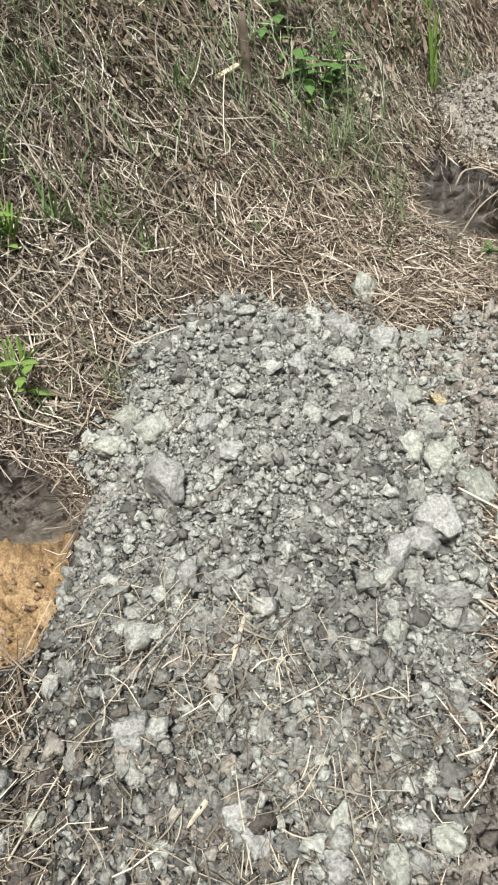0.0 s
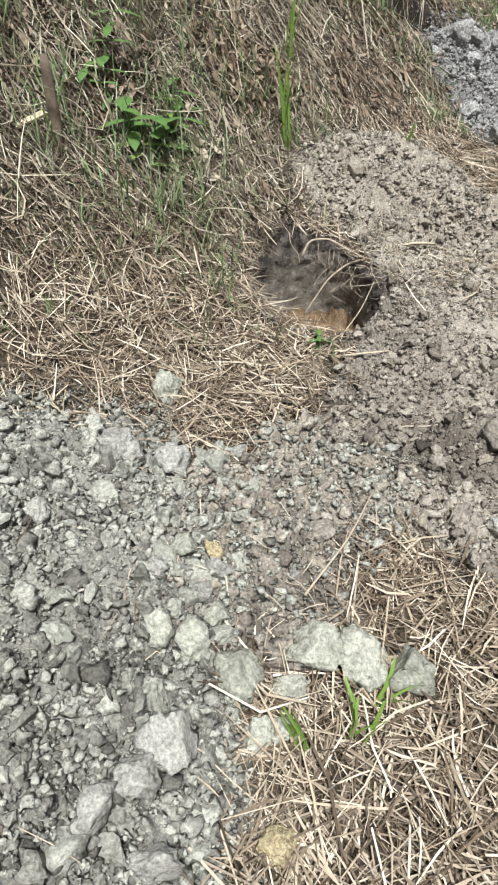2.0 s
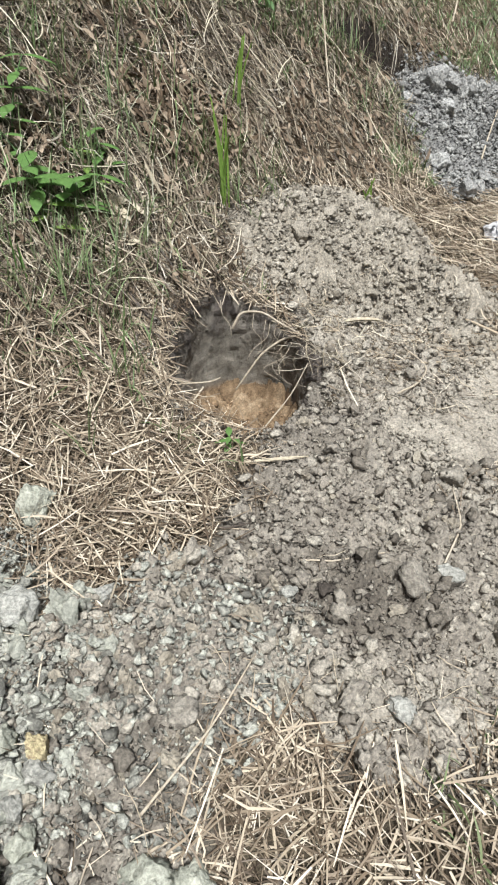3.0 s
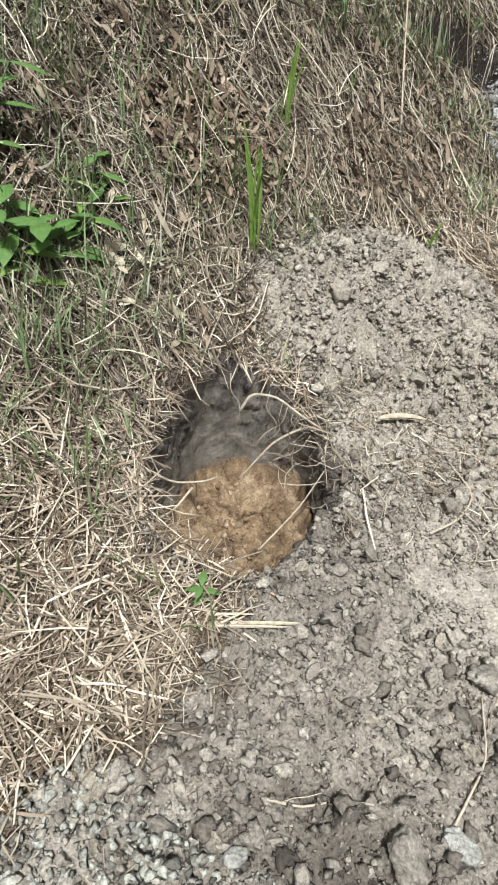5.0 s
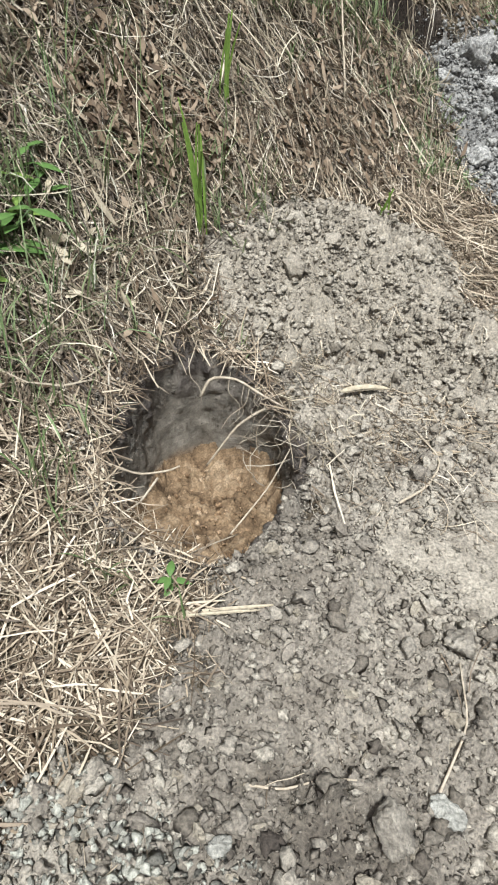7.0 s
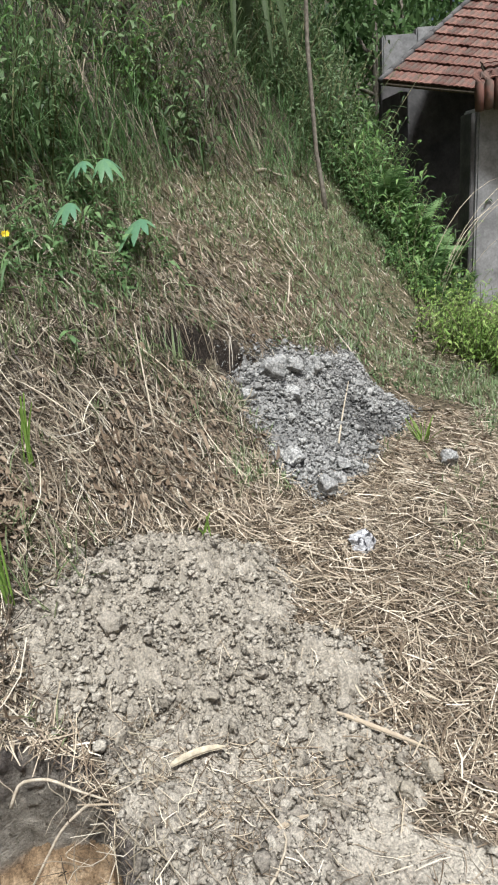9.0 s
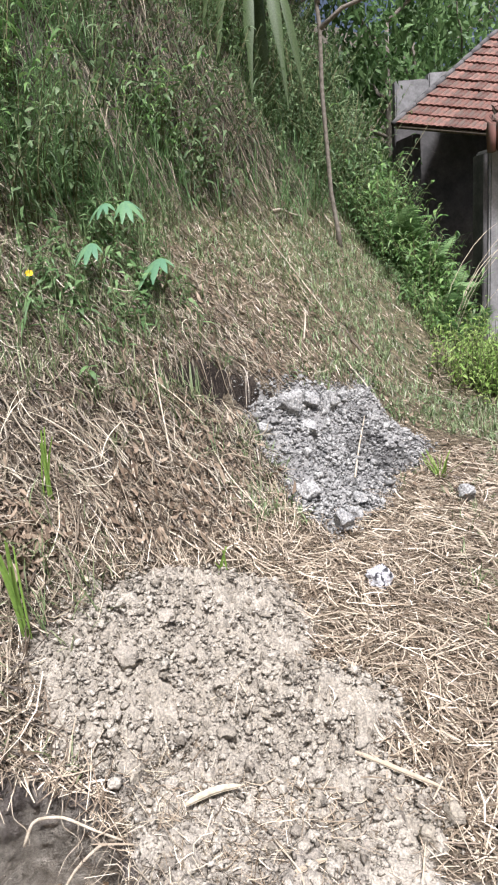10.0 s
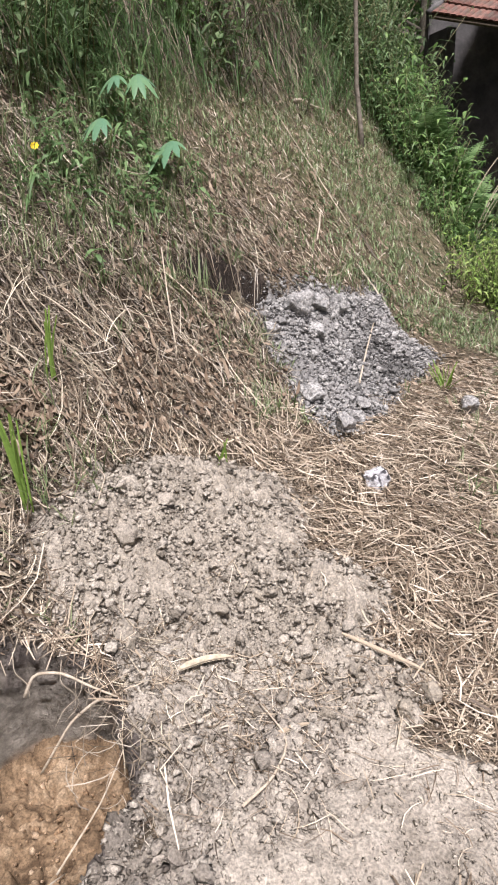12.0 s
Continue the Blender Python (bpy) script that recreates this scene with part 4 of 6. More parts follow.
def clay_floor(pit, box, floor_z, mat, parent):
    """The cracked, broken clay at the bottom of a pit."""
    gx, gy = np.arange(box[0], box[1], 0.0055), np.arange(box[2], box[3], 0.0055)
    X, Y = np.meshgrid(gx, gy)
    d = pit(X, Y)
    a, ra = shards(X, Y, 0.075, 371)
    b, rb = shards(X, Y, 0.036, 381)
    c, rc = shards(X, Y, 0.016, 391)
    h = 0.035 * a + 0.018 * b * step(0.3, 0.5, rb) + 0.007 * c * step(0.3, 0.5, rc) + 0.004 * grain(X, Y, 0.011, 392)
    split = np.abs(grain(X + 0.4 * Y, Y, 0.19, 396) + 0.25 * grain(X, Y, 0.04, 397))
    h = h - 0.035 * step(0.06, 0.0, split)
    Z = floor_z - 0.012 + h + 0.015 * grain(X, Y, 0.13, 393) + 0.05 * step(0.2, 0.03, d)
    keep = d > 0.035
    ok = keep[:-1, :-1] & keep[1:, :-1] & keep[:-1, 1:] & keep[1:, 1:]
    j, i = np.nonzero(ok)
    k = j * len(gx) + i
    f = np.stack([k, k + 1, k + len(gx) + 1, k + len(gx)], -1)
    used, f = np.unique(f, return_inverse=True)
    ob = mesh_object("clay_floor", np.stack([X, Y, Z], -1).reshape(-1, 3)[used], [f.reshape(-1, 4)], mat, parent)
    # Random piece tones, plus shade painted in along cracks and the wall foot.
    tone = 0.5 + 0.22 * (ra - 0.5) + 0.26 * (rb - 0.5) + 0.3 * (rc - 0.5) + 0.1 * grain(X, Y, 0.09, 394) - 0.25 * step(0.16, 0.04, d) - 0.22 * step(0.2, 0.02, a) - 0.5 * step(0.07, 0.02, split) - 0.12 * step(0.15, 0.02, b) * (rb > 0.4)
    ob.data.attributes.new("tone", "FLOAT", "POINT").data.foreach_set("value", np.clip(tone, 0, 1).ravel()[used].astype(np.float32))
    ob.data.attributes.new("piece", "FLOAT", "POINT").data.foreach_set("value", np.full(len(used), 0.48, np.float32))
    return tagged(ob, "broken clay, cracked into lumps")


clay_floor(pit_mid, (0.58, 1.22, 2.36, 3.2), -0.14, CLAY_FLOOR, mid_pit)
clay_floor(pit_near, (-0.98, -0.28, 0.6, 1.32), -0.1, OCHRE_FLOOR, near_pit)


def wall_crumbs(pit, cx, cy, floor_z, count, seed):
    """Lumps of dark topsoil clinging to the upper part of a pit's wall."""
    gen = np.random.default_rng(seed)
    a = gen.uniform(0, 2 * math.pi, count)
    lo, hi = np.zeros(count), np.full(count, 0.8)
    for _ in range(24):
        mid = (lo + hi) / 2
        inside = pit(cx + mid * np.cos(a), cy + mid * np.sin(a)) > 0.0
        lo, hi = np.where(inside, mid, lo), np.where(inside, hi, mid)
    t = gen.uniform(0, 0.75, count) ** 1.3
    r = power_sizes(gen, count, 0.002, 0.007, 2.4)
    lip = land(cx + (lo + 0.02) * np.cos(a), cy + (lo + 0.02) * np.sin(a), False)
    d = lo * (1 - 0.05 * t * t) - 0.008 - 0.1 * r
    at = np.stack([cx + d * np.cos(a), cy + d * np.sin(a), lip + (floor_z - lip) * t], -1)
    v0, f0 = ICO[1]
    v = v0[None] * (1 + gen.uniform(-0.5, 0.35, (count, len(v0), 1))) + gen.normal(0, 0.22, (count, len(v0), 3))
    f = (f0[None] + (np.arange(count) * len(v0))[:, None, None]).reshape(-1, 3)
    ob = mesh_object("wall_crumbs", (v * r[:, None, None] + at[:, None]).reshape(-1, 3), [f], CRUMB_DARK)
    ob.data.attributes.new("tone", "FLOAT", "POINT").data.foreach_set("value", np.repeat(np.clip(0.04 + 0.2 * t + gen.uniform(0, 0.12, count), 0, 1), len(v0)).astype(np.float32))
    ob.data.attributes.new("piece", "FLOAT", "POINT").data.foreach_set("value", np.full(count * len(v0), 0.5, np.float32))
    return tagged(ob, "crumbs of dark topsoil clinging to the pit's wall", "soil", kind="stuff")


wall_crumbs(pit_mid, 0.89, 2.785, -0.14, 600, 17)
wall_crumbs(pit_near, -0.625, 0.96, -0.1, 900, 18)


# ---- stones that can be told apart ----
def stone(x, y, r, mat, label, gen, name="rock"):
    v, f = rock_shape(gen, 4, 0.22, 8, 0.95)
    ob = mesh_object(name, v * r * 1.16, [f], mat)
    ob.matrix_basis = Matrix.Translation((x, y, float(surface(x, y)[0]) + 0.5 * r)) @ Euler((gen.uniform(-0.4, 0.4), gen.uniform(-0.4, 0.4), gen.uniform(0, 6.28))).to_matrix().to_4x4()
    return tagged(ob, label, "rock", "stones lying on the soil")


gen = np.random.default_rng(12)
ON_HEAP = [(0.262, 1.727, 0.038), (0.414, 1.745, 0.05), (0.319, 1.716, 0.031), (0.081, 1.418, 0.024), (0.153, 1.438, 0.03), (0.406, 1.366, 0.027), (-0.228, 1.126, 0.027), (-0.058, 1.19, 0.027), (0.008, 1.089, 0.035), (-0.128, 1.009, 0.056), (0.394, 0.942, 0.037), (0.345, 0.887, 0.042), (0.426, 0.823, 0.038), (0.47, 0.789, 0.031), (-0.053, 0.769, 0.025), (0.503, 1.337, 0.024), (0.264, 1.755, 0.046), (0.457, 1.001, 0.055)]
for x, y, r in ON_HEAP:
    stone(x, y, r, ROCK_GREY, "rough grey lump of stony soil on the heap", gen)
PALE_ON_HEAP = [(-0.192, 1.223, 0.039), (-0.312, 1.234, 0.039), (-0.282, 1.313, 0.035), (0.408, 1.221, 0.033), (0.478, 1.228, 0.04), (0.32, 0.729, 0.028), (0.529, 1.293, 0.029), (0.454, 1.44, 0.027)]
for x, y, r in PALE_ON_HEAP:
    stone(x, y, r, ROCK_GREEN, "pale greenish stone lying on the grey heap", gen)
HEAP_FOOT = [(-0.15, 0.533, 0.035), (0.04, 0.423, 0.03), (0.064, 0.389, 0.026), (0.199, 0.425, 0.021), (0.19, 0.355, 0.026), (0.273, 0.374, 0.027), (0.319, 0.384, 0.024), (0.365, 0.42, 0.028), (0.32, 0.431, 0.019), (-0.395, 0.47, 0.03), (-0.311, 0.428, 0.021), (-0.363, 0.401, 0.023)]
for x, y, r in HEAP_FOOT:
    stone(x, y, r, ROCK_GREEN if gen.random() < 0.4 else ROCK_GREY, "grey-green stone at the foot of the heap", gen)
GREEN_ROW = [(0.731, 1.222, 0.052), (0.829, 1.211, 0.053), (0.908, 1.165, 0.055), (0.58, 1.165, 0.05), (0.675, 1.144, 0.036), (0.607, 1.053, 0.038), (0.654, 1.071, 0.03), (0.389, 2.042, 0.054)]
for x, y, r in GREEN_ROW:
    stone(x, y, r, ROCK_GREEN, "large pale green stone beside the heap in dry grass", gen)
ON_BARE = [(0.532, 1.402, 0.025), (0.776, 1.533, 0.034), (1.132, 1.574, 0.031), (1.233, 1.559, 0.029), (1.321, 1.565, 0.032), (0.587, 1.814, 0.024), (1.034, 3.764, 0.028), (1.513, 2.243, 0.031), (1.431, 1.918, 0.037), (1.322, 1.877, 0.044), (1.012, 1.837, 0.022), (1.388, 2.221, 0.021), (1.275, 3.578, 0.032), (1.658, 3.074, 0.025), (1.143, 3.425, 0.035)]
for x, y, r in ON_BARE:
    stone(x, y, r, CLOD_TAN if y > 3 else ROCK_BROWN if gen.random() < 0.6 else ROCK_GREY, "tan lump of dried soil on the heap" if y > 3 else "grey-brown stone on trodden bare soil", gen)
for x, y, r in ((0.524, 1.444, 0.028), (0.633, 0.869, 0.033)):
    stone(x, y, r, ROCK_YELLOW, "yellowish stone on the soil", gen)
for x, y, r in ((1.9, 2.87, 0.026), (1.98, 2.92, 0.03)):
    stone(x, y, r, CLOD_BROWN, "brown stony lump at the edge of the straw", gen)
stone(2.146, 3.985, 0.055, ROCK_MIXED, "black and white lump of stone in dry grass", gen)
for x, y, r in ((2.86, 4.659, 0.062), (2.117, 4.394, 0.052), (2.219, 4.493, 0.043), (2.038, 5.166, 0.091), (2.2, 5.3, 0.05), (2.35, 5.42, 0.06), (2.13, 5.05, 0.045), (2.5, 5.6, 0.05), (1.86, 4.98, 0.05), (2.02, 4.62, 0.05), (2.28, 4.62, 0.045)):
    stone(x, y, r, ROCK_WHITE, "whitish grey block by the distant heap", gen)


# ---- dry grass, leaf litter, green grass ----
def open_ground(x, y):
    """How freely mown grass covers a place: 1 outside heaps, pits and bare soil, 0 inside."""
    gone = np.maximum.reduce([mound_near(x, y) * 4, mound_mid(x, y) * 4, mound_far(x, y) * 4, bare(x, y) * 9, (pit_near(x, y) - 0.03) * 6, (pit_mid(x, y) - 0.05) * 6, (pit_far(x, y) + 0.0) * 6])
    return 1 - np.clip(gone + 0.75 + 0.35 * grain(x, y, 0.07, 111), 0, 1)


def lying_path(x, y, heading, length, bend, lift, arch, k, droop=True):
    """Paths of n stems lying on the land, each with k points."""
    t = np.linspace(-0.5, 0.5, k)[None, :]
    a = heading[:, None] + bend[:, None] * t
    px = x[:, None] + length[:, None] * t * np.cos(a)
    py = y[:, None] + length[:, None] * t * np.sin(a)
    z = land(px, py, False)
    pz = z + lift[:, None] + arch[:, None] * (t + 0.5)
    return np.stack([px, py, np.maximum(pz, z + 0.003)], -1)


def mulch(name, label, box, count, where, mat, lengths, widths, lift, arch, seed, bend=0.3, k=4):
    gen = np.random.default_rng(seed)
    x, y = scatter(lambda u, w: where(u, w) - gen.uniform(0, 1, len(u)), box, count, gen)
    L = gen.uniform(*lengths, count) * gen.uniform(0.5, 1.0, count)
    heading = gen.uniform(0, 2 * math.pi, count) + 0.0
    e = 0.02
    gx, gy = (hill(x + e, y) - hill(x, y)) / e, (hill(x, y + e) - hill(x, y)) / e
    steep = gx * np.cos(heading) + gy * np.sin(heading)
    L = L / np.sqrt(1 + steep ** 2)
    path = lying_path(x, y, heading, L, gen.normal(0, bend, count) * gen.choice([0.4, 1.0, 3.0], count, p=[0.6, 0.3, 0.1]), gen.uniform(0.002, lift, count) * gen.uniform(0.2, 1, count), gen.normal(0, arch, count) * L, k)
    pile = Pile()
    along = unit(np.gradient(path, axis=1))
    up_v = unit(np.array([0, 0, 1.0]) + gen.normal(0, 0.6, (count, 1, 3)))
    blades(pile, path, gen.uniform(*widths, count), (0.8, 1.0, 0.9, 0.4) if k == 4 else (0.8, 1.0, 0.5) if k == 3 else np.interp(np.linspace(0, 1, k), (0, 0.3, 0.7, 1), (0.7, 1.0, 0.85, 0.25)), None, np.cross(along, up_v))
    return tagged(pile.make(name, mat), label, "dry grass", kind="stuff")


S = uphill


def fade(x, y, x0, x1, y0, y1, w=0.9):
    """1 inside a stretch of ground, thinning unevenly to 0 towards its bounds."""
    n = 0.3 * grain(x, y, 0.5, 190)
    return step(0, w, x - x0 + n) * step(0, w, x1 - x + n) * step(0, w, y - y0 + n) * step(0, w, y1 - y + n)


near_zone = lambda x, y: fade(x, y, -1.9, 3.2, -0.5, 5.2) * open_ground(x, y) * step(0.75, 0.25, S(x, y) + 0.25 * grain(x, y, 0.3, 120)) * (0.8 + 0.2 * step(-0.5, 0.3, grain(x, y, 0.25, 121)))
bank_zone = lambda x, y: fade(x, y, -2.6, 3.0, 0.4, 5.9) * open_ground(x, y) * step(-0.05, 0.35, S(x, y) + 0.25 * grain(x, y, 0.3, 120)) * step(2.1, 1.5, S(x, y))
mulch("dry_grass", "pale cut straw lying in a mat on the ground", (-1.9, 3.4, -1.2, 5.2), 36000, near_zone, STRAW, (0.05, 0.24), (0.002, 0.0056), 0.05, 0.09, 201, 0.3, 3)
mulch("dry_grass", "broad flattened dry grass leaves among the straw", (-1.9, 3.4, -1.2, 5.2), 5500, near_zone, STRAW, (0.06, 0.22), (0.0032, 0.0065), 0.05, 0.07, 211, 0.15, 4)
mulch("dry_grass", "brown cut straw under the pale mat", (-1.9, 3.4, -1.2, 5.2), 32000, near_zone, STRAW_BROWN, (0.03, 0.15), (0.0018, 0.0045), 0.03, 0.07, 208, 0.3, 3)
mulch("dry_grass", "brown matted dead grass on the bank", (-2.6, 3.2, 0.4, 6.2), 19000, bank_zone, BANK_STRAW, (0.08, 0.3), (0.0025, 0.0055), 0.06, 0.1, 202, 0.7)
mulch("dry_grass", "long pale curved stems lying over the bank", (-2.6, 3.2, 0.4, 6.2), 5200, bank_zone, STRAW_GREY, (0.2, 0.55), (0.0025, 0.0052), 0.12, 0.16, 212, 1.4, 6)
mulch("dry_grass", "broad withered grass leaves over the bank", (-2.6, 3.2, 0.4, 6.2), 4500, bank_zone, BANK_STRAW, (0.12, 0.36), (0.004, 0.008), 0.09, 0.09, 213, 1.2, 6)
mulch("dry_grass", "grey weathered straws tangled over the bank", (-2.6, 3.2, 0.4, 6.2), 9500, bank_zone, STRAW_BROWN, (0.1, 0.38), (0.0025, 0.005), 0.09, 0.12, 203, 0.5)
below_heap = lambda x, y: open_ground(x, y) * step(0.0, 0.4, oval(x, y, 3.05, 4.85, 0.75, 0.6, 20, 0.3, 145))
mulch("dry_grass", "thin pale straw lying below the distant heap", (2.1, 4.0, 4.0, 5.7), 2600, below_heap, STRAW, (0.06, 0.22), (0.0025, 0.005), 0.04, 0.08, 218, 0.4, 4)
far_zone = lambda x, y: open_ground(x, y) * step(2.1, 1.6, S(x, y)) * step(4.2, 5.0, y + 0.3 * x - 0.6) * step(4.6, 3.9, x)
mulch("dry_grass", "dead brown grass on the upper slope", (0.0, 4.7, 3.6, 10.5), 8000, lambda x, y: far_zone(x, y) * (1 - 0.65 * step(2.3, 3.1, x + 0.4 * grain(x, y, 0.5, 142))), STRAW_BROWN, (0.03, 0.09), (0.003, 0.006), 0.04, 0.1, 204, 0.3, 3)
mulch("dry_grass", "straw-coloured cut grass on the upper slope", (0.8, 4.7, 3.6, 10.5), 9500, lambda x, y: far_zone(x, y) * (1 - 0.65 * step(2.3, 3.1, x + 0.4 * grain(x, y, 0.5, 142))), STRAW, (0.04, 0.13), (0.0025, 0.005), 0.04, 0.1, 205, 0.3, 3)
mulch("dry_grass", "thin dead grass on the hillside all round", (-7, 9, -6, 12), 9000, lambda x, y: (1 - fade(x, y, -1.9, 3.2, -0.8, 5.4)) * open_ground(x, y) * step(3.2, 2.2, S(x, y)), STRAW_BROWN, (0.1, 0.35), (0.006, 0.012), 0.05, 0.15, 209, 0.3, 3)
heap_zone = lambda x, y: np.maximum(step(-0.2, 0.0, bare(x, y)), step(0.9, 0.0, np.abs(mound_near(x, y))) * 0.5) * step(0.02, -0.02, pit_mid(x, y)) * step(0.0, -0.05, pit_near(x, y)) * step(0.1, 0.6, grain(x, y, 0.22, 130) + 0.35)
mulch("loose_straw", "single straws strewn over bare soil", (-0.7, 2.1, -0.2, 3.4), 2000, heap_zone, STRAW, (0.02, 0.13), (0.0013, 0.003), 0.06, 0.08, 206)
foot_zone = lambda x, y: step(0.45, 0.25, np.hypot((x + 0.1) * 0.8, y - 0.42)) + 0.5 * step(0.2, 0.1, np.abs(x - 1.25) + np.abs(y - 2.95) * 0.5)
mulch("loose_straw", "rumpled straws at the foot of the heap", (-0.8, 1.6, 0.0, 3.3), 1100, foot_zone, STRAW_GREY, (0.05, 0.16), (0.0014, 0.0028), 0.08, 0.12, 207, 1.0)


root_zone = lambda x, y: step(0.3, 0.1, np.hypot(x - 1.24, (y - 2.85) * 0.7))
mulch("loose_straw", "thin pale roots and straws on soil beside the pit", (0.8, 1.7, 2.3, 3.4), 240, root_zone, BANK_STRAW, (0.06, 0.2), (0.0016, 0.0032), 0.03, 0.1, 210, 1.1)
overhang = lambda x, y: step(-0.16, -0.05, pit_mid(x, y)) * step(0.16, 0.06, pit_mid(x, y)) * step(0.12, -0.12, (x - 0.89) - 0.35 * (y - 2.785))
mulch("loose_straw", "straw mat hanging over the pit's rim", (0.45, 1.25, 2.3, 3.3), 260, overhang, STRAW, (0.08, 0.24), (0.002, 0.0045), 0.035, 0.05, 215, 0.4, 5)
overhang_near = lambda x, y: step(-0.2, -0.05, pit_near(x, y)) * step(0.2, 0.08, pit_near(x, y)) * step(0.9, 1.1, y)
mulch("loose_straw", "straw mat hanging over the first pit's rim", (-1.1, -0.2, 0.8, 1.5), 420, overhang_near, STRAW_BROWN, (0.08, 0.26), (0.002, 0.0045), 0.04, 0.06, 216, 0.4, 5)
notch_edge = lambda x, y: step(-0.25, -0.1, pit_far(x, y)) * step(0.15, 0.0, pit_far(x, y)) * step(-0.05, 0.05, -0.45 * (x - 1.67) + 0.89 * (y - 5.15))
mulch("loose_straw", "dead grass overhanging the dark cut in the bank", (1.1, 2.2, 4.8, 5.6), 160, notch_edge, BANK_STRAW, (0.08, 0.22), (0.003, 0.006), 0.05, 0.1, 217, 0.5, 5)
strewn_zone = lambda x, y: step(0.0, 0.6, oval(x, y, 1.55, 2.98, 0.48, 0.2, 5, 0.4, 131)) + step(0.0, 0.5, oval(x, y, 1.7, 2.25, 0.22, 0.1, 10, 0.4, 132))
mulch("loose_straw", "straws and dry roots strewn between heap and trodden soil", (1.0, 2.2, 2.0, 3.3), 620, strewn_zone, STRAW, (0.04, 0.2), (0.0016, 0.004), 0.03, 0.08, 214, 1.0, 5)


def leaf_litter(box, count, where, mat, size, seed, label):
    gen = np.random.default_rng(seed)
    x, y = scatter(lambda u, w: where(u, w) - gen.uniform(0, 1, len(u)), box, count, gen)
    L = gen.uniform(*size, count)
    path = lying_path(x, y, gen.uniform(0, 6.28, count), L, gen.normal(0, 0.8, count), gen.uniform(0.01, 0.07, count), gen.normal(0, 0.5, count) * L, 4)
    pile = Pile()
    along = unit(np.gradient(path, axis=1))
    blades(pile, path, L * gen.uniform(0.25, 0.5, count), (0.15, 0.95, 0.85, 0.1), None, np.cross(along, unit(np.array([0, 0, 1.0]) + gen.normal(0, 0.7, (count, 1, 3)))))
    return tagged(pile.make("leaf_litter", mat), label, "dead leaves", kind="stuff")


leaf_litter((-1.8, 3.0, 1.2, 6.0), 7500, lambda x, y: bank_zone(x, y) * (0.1 + step(-0.1, 0.35, grain(x, y, 0.45, 140))), LITTER, (0.015, 0.05), 301, "curled brown dead leaves among the bank grass")
leaf_litter((1.0, 4.4, 4.4, 9.5), 1800, lambda x, y: far_zone(x, y) * step(0.6, -0.2, grain(x, y, 0.7, 141) + 0.35 * (x - 2.6)), LITTER, (0.02, 0.045), 303, "dead leaves scattered over the upper slope")
leaf_litter((0.3, 1.4, 2.9, 3.9), 36, lambda x, y: bank_zone(x, y), PALE_LEAF, (0.03, 0.055), 302, "bleached dead leaves near the pit")
leaf_litter((0.42, 0.72, 3.08, 3.34), 22, lambda x, y: 1 + 0 * x, PALE_LEAF, (0.04, 0.075), 304, "large bleached leaves lying beside a seedling")
leaf_litter((0.4, 1.1, 3.5, 4.1), 1100, lambda x, y: step(0.0, 0.5, oval(x, y, 0.7, 3.75, 0.34, 0.2, 30, 0.3, 143)), LITTER, (0.02, 0.055), 305, "heap of curled brown leaves on the bank")


def green_blades(name, label, box, count, where, mat, lengths, widths, seed, lean=0.5):
    gen = np.random.default_rng(seed)
    n = max(1, count // 6)
    cx, cy = scatter(lambda u, w: where(u, w) - gen.uniform(0, 1, len(u)), box, n, gen)
    x = (cx[:, None] + gen.normal(0, 0.012, (n, 6))).ravel()
    y = (cy[:, None] + gen.normal(0, 0.012, (n, 6))).ravel()
    L = gen.uniform(*lengths, len(x))
    a, tilt = gen.uniform(0, 6.28, len(x)), np.abs(gen.normal(0, lean, len(x))) + 0.1
    t = np.linspace(0, 1, 4)[None, :]
    th = tilt[:, None] * (0.4 + 1.3 * t)
    out = np.cumsum(np.sin(th), 1) / 4 * L[:, None]
    rise = np.cumsum(np.cos(th), 1) / 4 * L[:, None]
    path = np.stack([x[:, None] + out * np.cos(a)[:, None], y[:, None] + out * np.sin(a)[:, None], land(x, y, False)[:, None] + rise - 0.01], -1)
    pile = Pile()
    side = np.stack([-np.sin(a), np.cos(a), np.zeros_like(a)], -1)
    blades(pile, path, gen.uniform(*widths, len(x)), (0.8, 1.0, 0.75, 0.1), None, side)
    return tagged(pile.make(name, mat), label, "grass", kind="stuff")


green_blades("grass", "sparse green grass shoots in the dead mat", (-1.5, 3.0, -0.3, 5.5), 4200, lambda x, y: open_ground(x, y) * step(-0.2, 0.5, grain(x, y, 0.45, 150)), GRASS, (0.04, 0.13), (0.003, 0.006), 401, 0.8)
green_blades("grass", "short green grass over the upper slope", (1.2, 4.6, 4.4, 11), 21000, lambda x, y: open_ground(x, y) * step(-0.4, 0.3, grain(x, y, 0.6, 151) + 0.25 * (y - 6.3)) * step(2.2, 1.6, S(x, y)), GRASS_DRY, (0.03, 0.1), (0.004, 0.009), 402, 0.6)
green_blades("grass", "darker green grass patches over the upper slope", (1.2, 4.6, 4.4, 11), 5500, lambda x, y: open_ground(x, y) * step(-0.3, 0.4, grain(x, y, 0.45, 154) + 0.15 * (y - 6.0)) * step(2.3, 1.6, S(x, y)), GRASS, (0.04, 0.13), (0.004, 0.008), 405, 0.7)
green_blades("grass", "green grass growing up the bank", (-1.8, 1.6, 1.2, 7.0), 11000, lambda x, y: step(0.0, 0.9, S(x, y) + 0.7 * grain(x, y, 0.45, 152)) * step(2.4, 1.8, S(x, y)), GRASS, (0.06, 0.3), (0.003, 0.006), 403, 0.7)


